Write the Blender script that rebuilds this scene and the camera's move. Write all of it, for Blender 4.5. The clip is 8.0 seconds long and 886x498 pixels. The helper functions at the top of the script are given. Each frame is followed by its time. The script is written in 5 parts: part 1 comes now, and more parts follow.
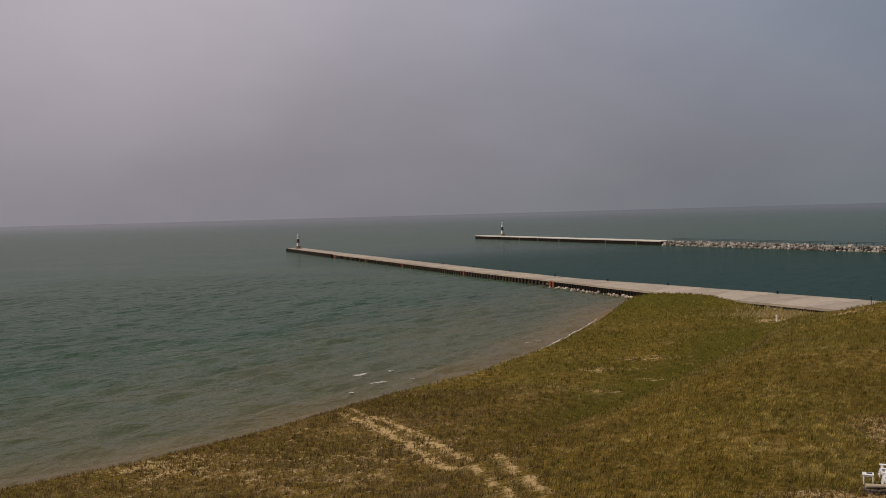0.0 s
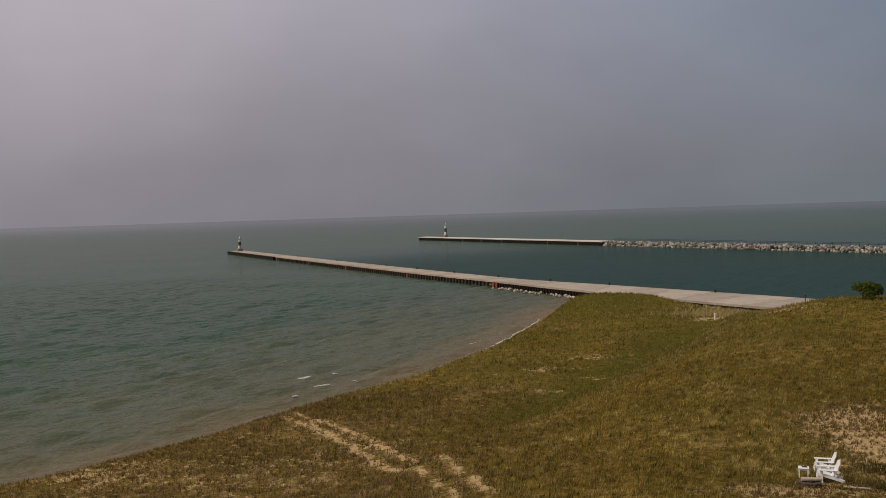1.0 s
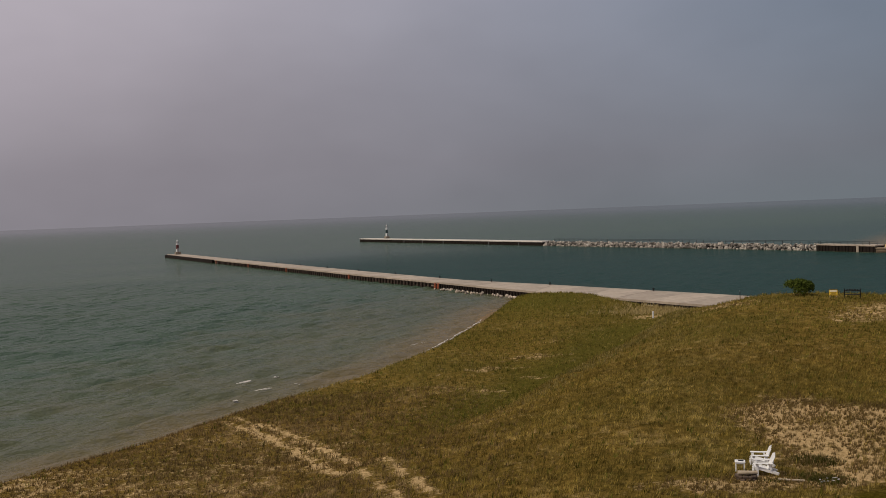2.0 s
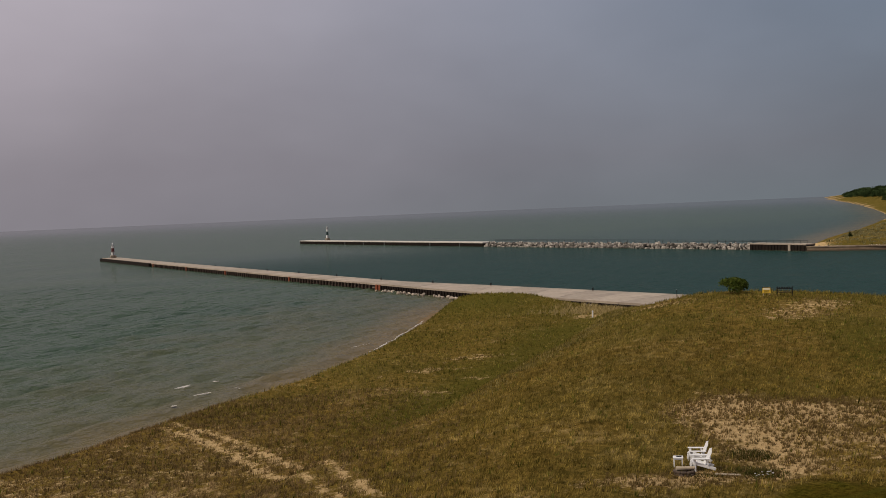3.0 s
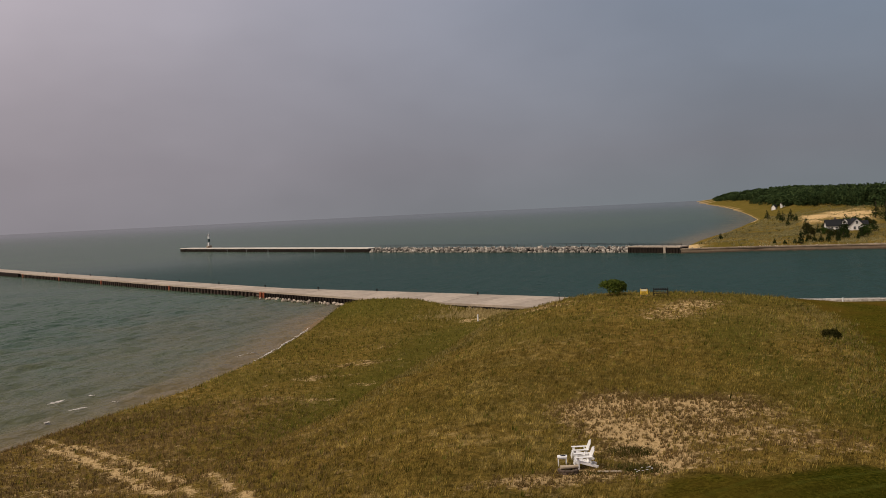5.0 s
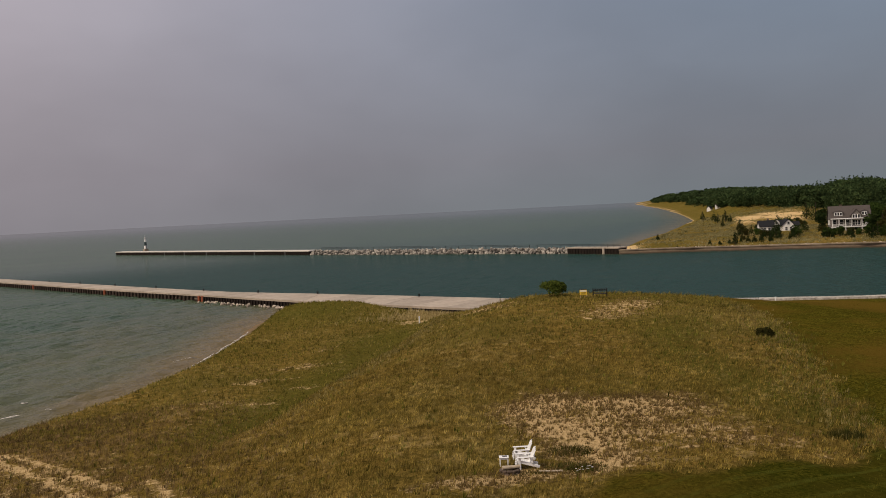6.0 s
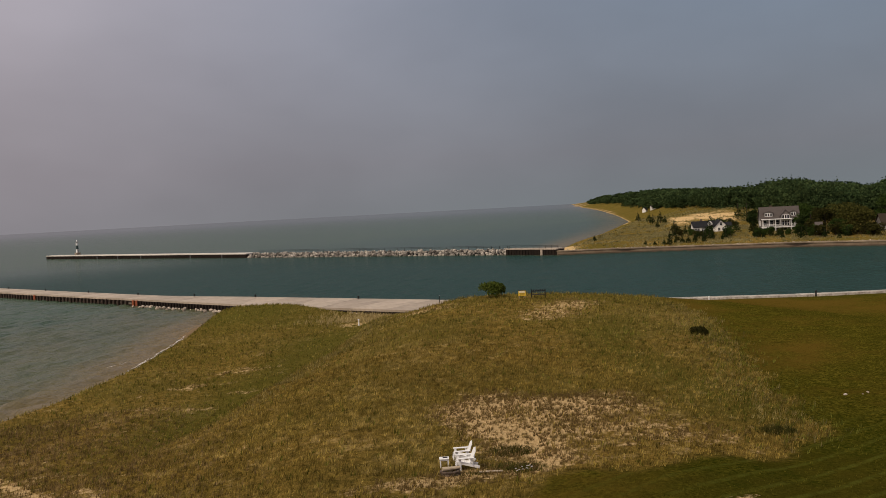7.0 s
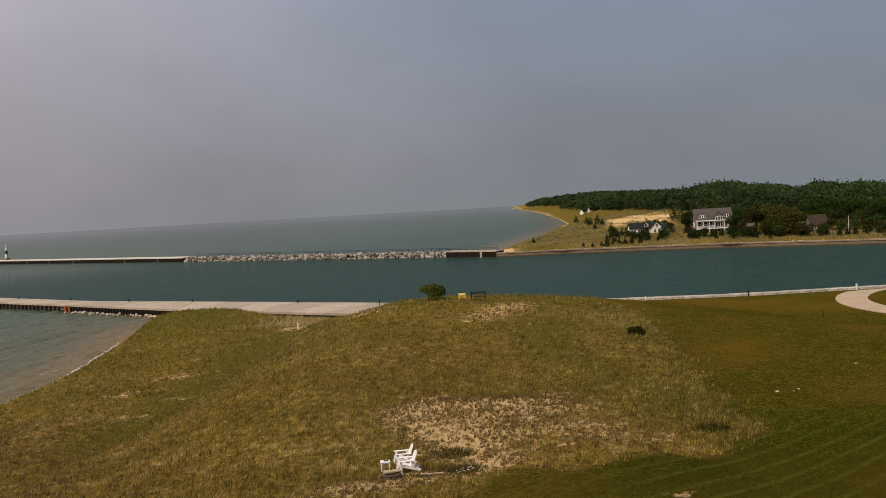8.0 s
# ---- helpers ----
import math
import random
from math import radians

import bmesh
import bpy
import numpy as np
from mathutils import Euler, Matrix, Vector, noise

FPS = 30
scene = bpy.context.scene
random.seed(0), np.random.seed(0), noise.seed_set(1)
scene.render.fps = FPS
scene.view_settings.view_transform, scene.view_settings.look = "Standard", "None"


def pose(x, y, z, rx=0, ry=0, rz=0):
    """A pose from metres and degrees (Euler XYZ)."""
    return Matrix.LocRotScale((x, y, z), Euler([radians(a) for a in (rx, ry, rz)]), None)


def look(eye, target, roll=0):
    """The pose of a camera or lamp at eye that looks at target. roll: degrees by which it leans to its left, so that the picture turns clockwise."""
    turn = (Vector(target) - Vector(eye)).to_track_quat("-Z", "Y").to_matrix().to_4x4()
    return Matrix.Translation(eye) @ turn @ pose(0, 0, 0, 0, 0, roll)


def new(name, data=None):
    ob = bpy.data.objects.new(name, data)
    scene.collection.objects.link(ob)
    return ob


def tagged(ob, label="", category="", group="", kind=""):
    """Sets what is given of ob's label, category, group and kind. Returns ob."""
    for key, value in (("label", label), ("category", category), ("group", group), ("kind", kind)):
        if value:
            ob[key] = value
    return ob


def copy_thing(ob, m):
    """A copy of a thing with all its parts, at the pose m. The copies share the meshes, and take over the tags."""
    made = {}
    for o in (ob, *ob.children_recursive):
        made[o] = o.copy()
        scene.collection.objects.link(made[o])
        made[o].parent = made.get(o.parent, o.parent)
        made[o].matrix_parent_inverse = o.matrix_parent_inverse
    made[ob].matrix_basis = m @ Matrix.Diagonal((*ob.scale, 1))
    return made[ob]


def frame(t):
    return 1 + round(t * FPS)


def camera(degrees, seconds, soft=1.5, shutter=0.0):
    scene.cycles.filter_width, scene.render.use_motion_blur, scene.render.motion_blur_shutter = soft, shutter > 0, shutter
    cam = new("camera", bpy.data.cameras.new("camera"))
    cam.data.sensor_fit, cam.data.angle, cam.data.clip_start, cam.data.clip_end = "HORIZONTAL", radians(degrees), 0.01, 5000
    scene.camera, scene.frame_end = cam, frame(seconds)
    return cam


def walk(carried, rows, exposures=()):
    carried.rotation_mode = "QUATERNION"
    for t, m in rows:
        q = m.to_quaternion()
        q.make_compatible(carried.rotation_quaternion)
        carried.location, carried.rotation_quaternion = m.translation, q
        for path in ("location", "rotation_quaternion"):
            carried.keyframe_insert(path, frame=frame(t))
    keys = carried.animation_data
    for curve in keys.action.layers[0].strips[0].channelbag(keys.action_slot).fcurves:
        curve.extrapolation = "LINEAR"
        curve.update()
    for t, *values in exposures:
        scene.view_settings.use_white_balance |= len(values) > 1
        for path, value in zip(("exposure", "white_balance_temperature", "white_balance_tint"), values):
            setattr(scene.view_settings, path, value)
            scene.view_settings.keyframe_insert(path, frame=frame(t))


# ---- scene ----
cam = camera(50.0, 8.0, soft=0.8)
EYE = Vector((0.0, 0.0, 18.0))
# seconds, yaw to the left of +y, pitch, roll: the camera hovers and turns to its right
TURNS = [
    (0.0, -1.29, -2.27, -1.57), (0.5, -2.88, -2.26, -1.76), (1.0, -4.70, -2.28, -1.80), (1.5, -6.48, -2.29, -1.99),
    (3.0, -11.79, -2.39, -2.42), (3.5, -13.58, -2.36, -2.53), (4.0, -15.32, -2.37, -2.59), (4.5, -16.99, -2.36, -2.69),
    (6.0, -22.25, -2.42, -2.90), (6.5, -24.06, -2.45, -3.00), (7.0, -25.92, -2.50, -3.06), (7.5, -27.81, -2.51, -3.15),
    (8.0, -29.55, -2.54, -3.22),
]


def aimed(yaw, pitch, roll):
    a, b = radians(yaw), radians(pitch)
    return look(EYE, EYE + Vector((-math.sin(a) * math.cos(b), math.cos(a) * math.cos(b), math.sin(b))), roll)


walk(cam, [(t, aimed(y, p, r)) for t, y, p, r in TURNS], [(0.0, -0.02, 6500, 10), (1.0, -0.04, 6500, 10), (3.4, -0.05, 6550, 11), (4.0, 0.16, 6750, 12), (4.5, 0.16, 6750, 12), (6.5, 0.13, 6750, 12), (7.0, 0.14, 6800, 12), (7.5, 0.31, 6800, 12), (8.0, 0.35, 6800, 12)])

# ---- light: hazy sky over the lake, a veiled sun high to the west ----
SUN = Vector((-0.80, -0.22, 1.0)).normalized()
sun_data = bpy.data.lights.new("sun", "SUN")
sun_data.energy, sun_data.angle, sun_data.color = 2.4, radians(3), (1.0, 0.89, 0.74)
sun = new("sun", sun_data)
sun.matrix_world = look((-80, 40, 120), Vector((-80, 40, 120)) - SUN)

world = bpy.data.worlds.new("sky")
scene.world = world
world.use_nodes = True
wt = world.node_tree
wt.nodes.clear()


def wnode(kind, **values):
    n = wt.nodes.new(kind)
    for key, value in values.items():
        n.inputs[key].default_value = value
    return n


def ramp_stops(node, stops):
    el = node.color_ramp.elements
    while len(el) < len(stops):
        el.new(0.5)
    for e, (p, c) in zip(el, stops):
        e.position, e.color = p, (*c, 1)


w_out, w_bg = wnode("ShaderNodeOutputWorld"), wnode("ShaderNodeBackground", Strength=1.0)
w_sky = wnode("ShaderNodeTexSky")
w_sky.sky_type, w_sky.sun_disc = "NISHITA", False
w_sky.sun_elevation, w_sky.sun_rotation = math.asin(SUN.z), math.atan2(SUN.x, SUN.y)
w_sky.dust_density, w_sky.air_density = 6.0, 1.5
w_co, w_sep = wnode("ShaderNodeTexCoord"), wnode("ShaderNodeSeparateXYZ")
wt.links.new(w_co.outputs["Generated"], w_sep.inputs[0])
w_west, w_east = wnode("ShaderNodeValToRGB"), wnode("ShaderNodeValToRGB")
ramp_stops(w_west, [(0.0, (0.262, 0.244, 0.272)), (0.05, (0.288, 0.264, 0.296)), (0.14, (0.390, 0.352, 0.394)), (0.28, (0.55, 0.50, 0.555)), (1.0, (0.50, 0.485, 0.545))])
ramp_stops(w_east, [(0.0, (0.150, 0.178, 0.198)), (0.05, (0.165, 0.182, 0.212)), (0.14, (0.172, 0.210, 0.268)), (0.28, (0.165, 0.228, 0.320)), (1.0, (0.21, 0.28, 0.40))])
for r in (w_west, w_east):
    wt.links.new(w_sep.outputs["Z"], r.inputs[0])
w_dot = wnode("ShaderNodeVectorMath")
w_dot.operation = "DOT_PRODUCT"
w_dot.inputs[1].default_value = (0.94, 0.33, 0.06)
wt.links.new(w_co.outputs["Generated"], w_dot.inputs[0])
w_side = wnode("ShaderNodeMapRange", **{"From Min": 0.02, "From Max": 0.98})
w_side.interpolation_type = "SMOOTHSTEP"
wt.links.new(w_dot.outputs["Value"], w_side.inputs["Value"])
w_mix = wnode("ShaderNodeMix")
w_mix.data_type = "RGBA"
wt.links.new(w_side.outputs[0], w_mix.inputs["Factor"])
wt.links.new(w_west.outputs[0], w_mix.inputs["A"])
wt.links.new(w_east.outputs[0], w_mix.inputs["B"])
# faint cloud banks in the haze
w_map = wnode("ShaderNodeMapping", Scale=(1.2, 1.2, 2.4))
w_noise = wnode("ShaderNodeTexNoise", Scale=2.2, Detail=4.0, Roughness=0.55)
wt.links.new(w_co.outputs["Generated"], w_map.inputs[0])
wt.links.new(w_map.outputs[0], w_noise.inputs["Vector"])
w_cl = wnode("ShaderNodeMapRange", **{"From Min": 0.34, "From Max": 0.66, "To Min": 0.92, "To Max": 1.08})
wt.links.new(w_noise.outputs["Fac"], w_cl.inputs["Value"])
w_mul = wnode("ShaderNodeVectorMath")
w_mul.operation = "SCALE"
wt.links.new(w_mix.outputs["Result"], w_mul.inputs[0])
wt.links.new(w_cl.outputs[0], w_mul.inputs["Scale"])
w_dim = wnode("ShaderNodeVectorMath")
w_dim.operation = "SCALE"
w_dim.inputs["Scale"].default_value = 0.05
wt.links.new(w_sky.outputs[0], w_dim.inputs[0])
w_veil = wnode("ShaderNodeMix", Factor=0.94)
w_veil.data_type = "RGBA"
w_veil.inputs["Factor"].default_value = 0.94
wt.links.new(w_dim.outputs[0], w_veil.inputs["A"])
wt.links.new(w_mul.outputs[0], w_veil.inputs["B"])
wt.links.new(w_veil.outputs["Result"], w_bg.inputs["Color"])
wt.links.new(w_bg.outputs[0], w_out.inputs[0])


# ---- materials ----
class Nodes:
    """A node material under construction."""

    def __init__(self, name):
        self.mat = bpy.data.materials.new(name)
        self.mat.use_nodes = True
        self.tree = self.mat.node_tree
        self.bsdf = self.tree.nodes["Principled BSDF"]
        self.coord = self.add("ShaderNodeTexCoord")

    def add(self, kind, **values):
        n = self.tree.nodes.new(kind)
        for key, value in values.items():
            n.inputs[key].default_value = value
        return n

    def link(self, a, b):
        self.tree.links.new(a, b)

    def noise(self, scale, detail=4.0, rough=0.55, stretch=None, turn=0.0):
        n = self.add("ShaderNodeTexNoise", Scale=scale, Detail=detail, Roughness=rough)
        if stretch:
            m = self.add("ShaderNodeMapping", Scale=stretch, Rotation=(0, 0, turn))
            self.link(self.coord.outputs["Object"], m.inputs[0])
            self.link(m.outputs[0], n.inputs["Vector"])
        else:
            self.link(self.coord.outputs["Object"], n.inputs["Vector"])
        return n.outputs["Fac"]

    def drawn(self, scale, detail, rough, along, degrees):
        """Noise drawn out along a compass line: along times longer that way."""
        n = self.add("ShaderNodeTexNoise", Scale=scale, Detail=detail, Roughness=rough)
        m = self.add("ShaderNodeMapping", Scale=(along, 1, 1), Rotation=(0, 0, radians(degrees)))
        m.vector_type = "TEXTURE"
        self.link(self.coord.outputs["Object"], m.inputs[0])
        self.link(m.outputs[0], n.inputs["Vector"])
        return n.outputs["Fac"]

    def span(self, value, a, b, c=0.0, d=1.0):
        n = self.add("ShaderNodeMapRange", **{"From Min": a, "From Max": b, "To Min": c, "To Max": d})
        self.link(value, n.inputs["Value"])
        return n.outputs[0]

    def mix(self, fac, a, b, how="MIX"):
        n = self.add("ShaderNodeMix")
        n.data_type, n.blend_type = "RGBA", how
        for key, v in (("Factor", fac), ("A", a), ("B", b)):
            if isinstance(v, (int, float)):
                n.inputs[key].default_value = v
            elif isinstance(v, tuple):
                n.inputs[key].default_value = (*v, 1)
            else:
                self.link(v, n.inputs[key])
        return n.outputs["Result"]

    def maths(self, how, a, b):
        n = self.add("ShaderNodeMath")
        n.operation = how
        for k, v in enumerate((a, b)):
            if isinstance(v, (int, float)):
                n.inputs[k].default_value = v
            else:
                self.link(v, n.inputs[k])
        return n.outputs[0]

    def field(self, name):
        n = self.add("ShaderNodeAttribute")
        n.attribute_name = name
        return n.outputs["Fac"]

    def bump(self, height, strength, distance, fade=None):
        n = self.add("ShaderNodeBump", Strength=strength, Distance=distance)
        if fade:
            self.link(fade, n.inputs["Strength"])
        self.link(height, n.inputs["Height"])
        self.link(n.outputs[0], self.bsdf.inputs["Normal"])

    def done(self, colour, rough=0.8, metal=0.0, spec=0.3):
        if isinstance(colour, tuple):
            self.bsdf.inputs["Base Color"].default_value = (*colour, 1)
        else:
            self.link(colour, self.bsdf.inputs["Base Color"])
        if isinstance(rough, float):
            self.bsdf.inputs["Roughness"].default_value = rough
        else:
            self.link(rough, self.bsdf.inputs["Roughness"])
        self.bsdf.inputs["Metallic"].default_value = metal
        self.bsdf.inputs["Specular IOR Level"].default_value = spec
        return self.mat


def surface(name, a, b, scale, rough=0.8, bump=0.3, deep=0.01, stain=None, metal=0.0, piece=0.0, spec=0.3, stretch=None):
    """Two tones mixed by fine and broad noise, optional stains, and per-piece variation."""
    n = Nodes(name)
    fine = n.noise(scale, 5.0, 0.65, stretch)
    broad = n.noise(scale * 0.13, 3.0)
    c = n.mix(n.span(fine, 0.3, 0.7), a, b)
    c = n.mix(n.span(broad, 0.35, 0.7, 0.0, 0.5), c, tuple(0.5 * (x + y) * 0.72 for x, y in zip(a, b)))
    if stain:
        c = n.mix(n.span(n.noise(scale * 0.4, 4.0, 0.6, (1, 1, 0.25)), 0.52, 0.68, 0.0, 0.7), c, stain)
    if piece:
        info = n.add("ShaderNodeObjectInfo")
        geo = n.add("ShaderNodeNewGeometry")
        r = n.maths("FRACT", n.maths("ADD", info.outputs["Random"], geo.outputs["Random Per Island"]), 0.0)
        v = n.span(r, 0, 1, 1 - piece, 1 + piece)
        comb = n.add("ShaderNodeCombineColor")
        for k in range(3):
            n.link(v, comb.inputs[k])
        c = n.mix(1.0, c, comb.outputs[0], "MULTIPLY")
    if bump:
        n.bump(fine, bump, deep)
    return n.done(c, n.span(fine, 0.2, 0.8, max(rough - 0.12, 0.02), min(rough + 0.1, 1.0)), metal, spec)


CONCRETE = surface("weathered_concrete", (0.43, 0.355, 0.275), (0.33, 0.27, 0.205), 1.1, 0.9, 0.3, 0.02, (0.27, 0.23, 0.18), piece=0.10)
CONCRETE_WALL = surface("old_concrete_face", (0.30, 0.25, 0.19), (0.20, 0.16, 0.12), 1.5, 0.9, 0.4, 0.03, (0.07, 0.05, 0.035))
PALE_DECK = surface("pale_weathered_concrete", (0.66, 0.61, 0.54), (0.52, 0.47, 0.40), 0.8, 0.9, 0.3, 0.02, (0.40, 0.35, 0.29), piece=0.10)
WALL_TAN = surface("stained_tan_wall", (0.23, 0.175, 0.115), (0.15, 0.11, 0.072), 0.8, 0.9, 0.3, 0.03, (0.15, 0.10, 0.06))
WALL_BROWN = surface("wet_brown_wall", (0.10, 0.065, 0.04), (0.07, 0.045, 0.03), 0.8, 0.8, 0.3, 0.03)
STEEL_PILE = surface("rusty_sheet_pile", (0.015, 0.012, 0.010), (0.028, 0.019, 0.014), 1.2, 0.85, 0.4, 0.02, (0.010, 0.008, 0.007), spec=0.1)
TIMBER_PILE = surface("dark_wet_timber", (0.075, 0.052, 0.040), (0.035, 0.026, 0.020), 3.0, 0.9, 0.5, 0.02, piece=0.25, spec=0.1, stretch=(1, 1, 0.15))
ORANGE_RUST = surface("orange_rusted_steel", (0.34, 0.085, 0.03), (0.19, 0.05, 0.022), 4.0, 0.7, 0.3, 0.01, (0.10, 0.04, 0.02))
WHITE_PAINT = surface("white_paint", (0.80, 0.79, 0.76), (0.70, 0.69, 0.66), 4.0, 0.5, 0.1, 0.003)
RED_PAINT = surface("red_paint", (0.115, 0.022, 0.020), (0.075, 0.016, 0.015), 2.0, 0.5, 0.1, 0.003)
DARK_PAINT = surface("dark_green_paint", (0.012, 0.030, 0.030), (0.02, 0.04, 0.038), 2.0, 0.5, 0.1, 0.003)
BLACK_METAL = surface("black_metal", (0.010, 0.010, 0.010), (0.018, 0.017, 0.016), 9.0, 0.65, 0.1, 0.002, spec=0.15)
GREY_METAL = surface("galvanised_metal", (0.36, 0.36, 0.35), (0.26, 0.26, 0.25), 5.0, 0.45, 0.1, 0.002, metal=0.7)
SIGN_PALE = surface("cream_sign_paint", (0.78, 0.72, 0.50), (0.68, 0.62, 0.42), 6.0, 0.5, 0.05, 0.002)
YELLOW_SIGN = surface("yellow_sign_paint", (0.75, 0.50, 0.05), (0.66, 0.43, 0.05), 6.0, 0.5, 0.05, 0.002)
# pale stone; its dark tone and stain add painted shade between boulders
BOULDER = surface("pale_limestone", (0.40, 0.36, 0.30), (0.10, 0.085, 0.07), 1.6, 0.9, 0.6, 0.06, (0.05, 0.042, 0.034), piece=0.75)
WHITE_ROCK = surface("white_riprap", (0.52, 0.44, 0.35), (0.36, 0.29, 0.22), 2.2, 0.9, 0.6, 0.05, piece=0.5)
PIT_STONE = surface("brown_pit_stone", (0.13, 0.095, 0.065), (0.08, 0.055, 0.04), 7.0, 0.9, 0.5, 0.02, piece=0.3)
WOOD_PALE = surface("sun_bleached_wood", (0.46, 0.38, 0.27), (0.34, 0.27, 0.18), 8.0, 0.85, 0.3, 0.005, stretch=(0.2, 1, 1))
BARK = surface("bark", (0.075, 0.055, 0.04), (0.04, 0.03, 0.022), 3.0, 0.95, 0.6, 0.04)
GRAVEL_CAP = surface("gravelly_concrete", (0.62, 0.56, 0.48), (0.24, 0.21, 0.17), 2.4, 0.95, 0.6, 0.04, (0.14, 0.115, 0.08), piece=0.12)
DRIVE = surface("tan_drive_concrete", (0.46, 0.355, 0.235), (0.38, 0.29, 0.19), 1.2, 0.95, 0.3, 0.01, (0.30, 0.23, 0.15))
WALL_CAP = surface("tan_wall_cap", (0.34, 0.265, 0.18), (0.24, 0.185, 0.125), 0.9, 0.9, 0.4, 0.03, (0.16, 0.12, 0.08), piece=0.2)
SIDING_GREY = surface("grey_shingle_siding", (0.20, 0.18, 0.16), (0.15, 0.135, 0.12), 3.0, 0.85, 0.3, 0.02, stretch=(1, 1, 5))
SIDING_WHITE = surface("white_siding", (0.78, 0.76, 0.71), (0.70, 0.68, 0.63), 2.5, 0.6, 0.15, 0.01, stretch=(0.4, 0.4, 6))
ROOF_GREY = surface("grey_asphalt_shingle", (0.105, 0.090, 0.080), (0.070, 0.060, 0.054), 2.5, 0.9, 0.4, 0.02, stretch=(1, 1, 4), spec=0.06)
ROOF_DARK = surface("dark_asphalt_shingle", (0.016, 0.017, 0.019), (0.026, 0.026, 0.028), 2.5, 0.9, 0.3, 0.02, stretch=(1, 1, 4), spec=0.06)
ROOF_BROWN = surface("brown_shingle", (0.055, 0.041, 0.029), (0.036, 0.028, 0.021), 2.5, 0.9, 0.4, 0.02, stretch=(1, 1, 4), spec=0.06)
FOAM = surface("lake_foam", (0.66, 0.62, 0.56), (0.44, 0.40, 0.34), 3.0, 0.8, 0.4, 0.03)
GLASS = Nodes("dark_window_glass").done((0.015, 0.018, 0.02), 0.06, 0.0, 0.6)


def foliage(name, a, b, rough=0.7, size=0.35, thin=0.35, tone="", clump=0.0, pale=None):
    """Leaves and blades: varied piece by piece, and part of the light comes through."""
    n = Nodes(name)
    geo, info = n.add("ShaderNodeNewGeometry"), n.add("ShaderNodeObjectInfo")
    c = n.mix(geo.outputs["Random Per Island"], a, b)
    c = n.mix(n.span(n.noise(size, 3.0), 0.40, 0.65, 0.0, 0.40), c, tuple(0.70 * x for x in a))
    v = n.span(info.outputs["Random"], 0, 1, 0.85, 1.15)
    comb = n.add("ShaderNodeCombineColor")
    for k in range(3):
        n.link(v, comb.inputs[k])
    c = n.mix(1.0, c, comb.outputs[0], "MULTIPLY")
    if pale:
        # bleached tussocks, in drifts
        tussock = n.maths("ADD", n.noise(0.9, 5.0, 0.8), n.span(n.noise(0.07, 3.0), 0.3, 0.7, -0.07, 0.07))
        c = n.mix(n.span(tussock, 0.52, 0.64, 0.0, 0.6), c, pale)
        c = n.mix(n.span(n.noise(0.045, 3.0, 0.6), 0.48, 0.62, 0.0, 0.28), c, (0.20, 0.130, 0.034))
    if clump:
        v = n.span(n.noise(clump, 4.0, 0.7), 0.36, 0.64, 0.36, 1.65)
        comb = n.add("ShaderNodeCombineColor")
        for k in range(3):
            n.link(v, comb.inputs[k])
        c = n.mix(1.0, c, comb.outputs[0], "MULTIPLY")
    if tone:
        comb = n.add("ShaderNodeCombineColor")
        for k in range(3):
            n.link(n.field(tone), comb.inputs[k])
        c = n.mix(1.0, c, comb.outputs[0], "MULTIPLY")
    mat = n.done(c, rough, 0.0, 0.0)
    glow, both = n.add("ShaderNodeBsdfTranslucent"), n.add("ShaderNodeMixShader", Fac=thin)
    n.link(c, glow.inputs["Color"])
    n.link(n.bsdf.outputs[0], both.inputs[1])
    n.link(glow.outputs[0], both.inputs[2])
    n.link(both.outputs[0], n.tree.nodes["Material Output"].inputs["Surface"])
    return mat


LEAF_WOOD = foliage("woodland_leaves", (0.022, 0.042, 0.010), (0.056, 0.082, 0.019), size=0.11)
# distance haze is put into this leaf colour: a less saturated green
LEAF_FAR = foliage("far_woodland_leaves", (0.026, 0.046, 0.018), (0.057, 0.080, 0.028), size=0.04, tone="tone")
LEAF_BROWN = foliage("olive_leaves", (0.056, 0.060, 0.014), (0.105, 0.098, 0.026))
LEAF_PINE = foliage("conifer_needles", (0.014, 0.026, 0.008), (0.035, 0.048, 0.014))
LEAF_BUSH = foliage("willow_bush_leaves", (0.050, 0.075, 0.014), (0.100, 0.120, 0.024))
LEAF_DARK = foliage("dark_shrub_leaves", (0.025, 0.030, 0.008), (0.060, 0.052, 0.016))
BEACH_GRASS = foliage("dry_beach_grass", (0.080, 0.060, 0.011), (0.490, 0.352, 0.082), size=0.16, thin=0.45, clump=1.9, pale=(0.61, 0.460, 0.158))
GREEN_GRASS = foliage("green_grass", (0.052, 0.062, 0.008), (0.240, 0.228, 0.040), size=0.16, thin=0.45, clump=0.9)
BROWN_GRASS = foliage("brown_beach_grass", (0.078, 0.052, 0.018), (0.380, 0.255, 0.105), size=0.16, thin=0.45, clump=1.9, pale=(0.52, 0.375, 0.190))
OLIVE_GRASS = foliage("olive_beach_grass", (0.066, 0.060, 0.010), (0.405, 0.314, 0.070), size=0.16, thin=0.45, clump=1.4, pale=(0.51, 0.390, 0.128))
LAWN_BLADE = foliage("lawn_blades", (0.040, 0.042, 0.004), (0.160, 0.125, 0.016), size=0.12, thin=0.3, clump=0.6)
REED = foliage("pale_reed", (0.34, 0.26, 0.10), (0.72, 0.56, 0.26), size=0.3)
REED_BORDER = foliage("bleached_border_grass", (0.13, 0.105, 0.030), (0.44, 0.35, 0.14), size=0.3, thin=0.45, clump=0.5)
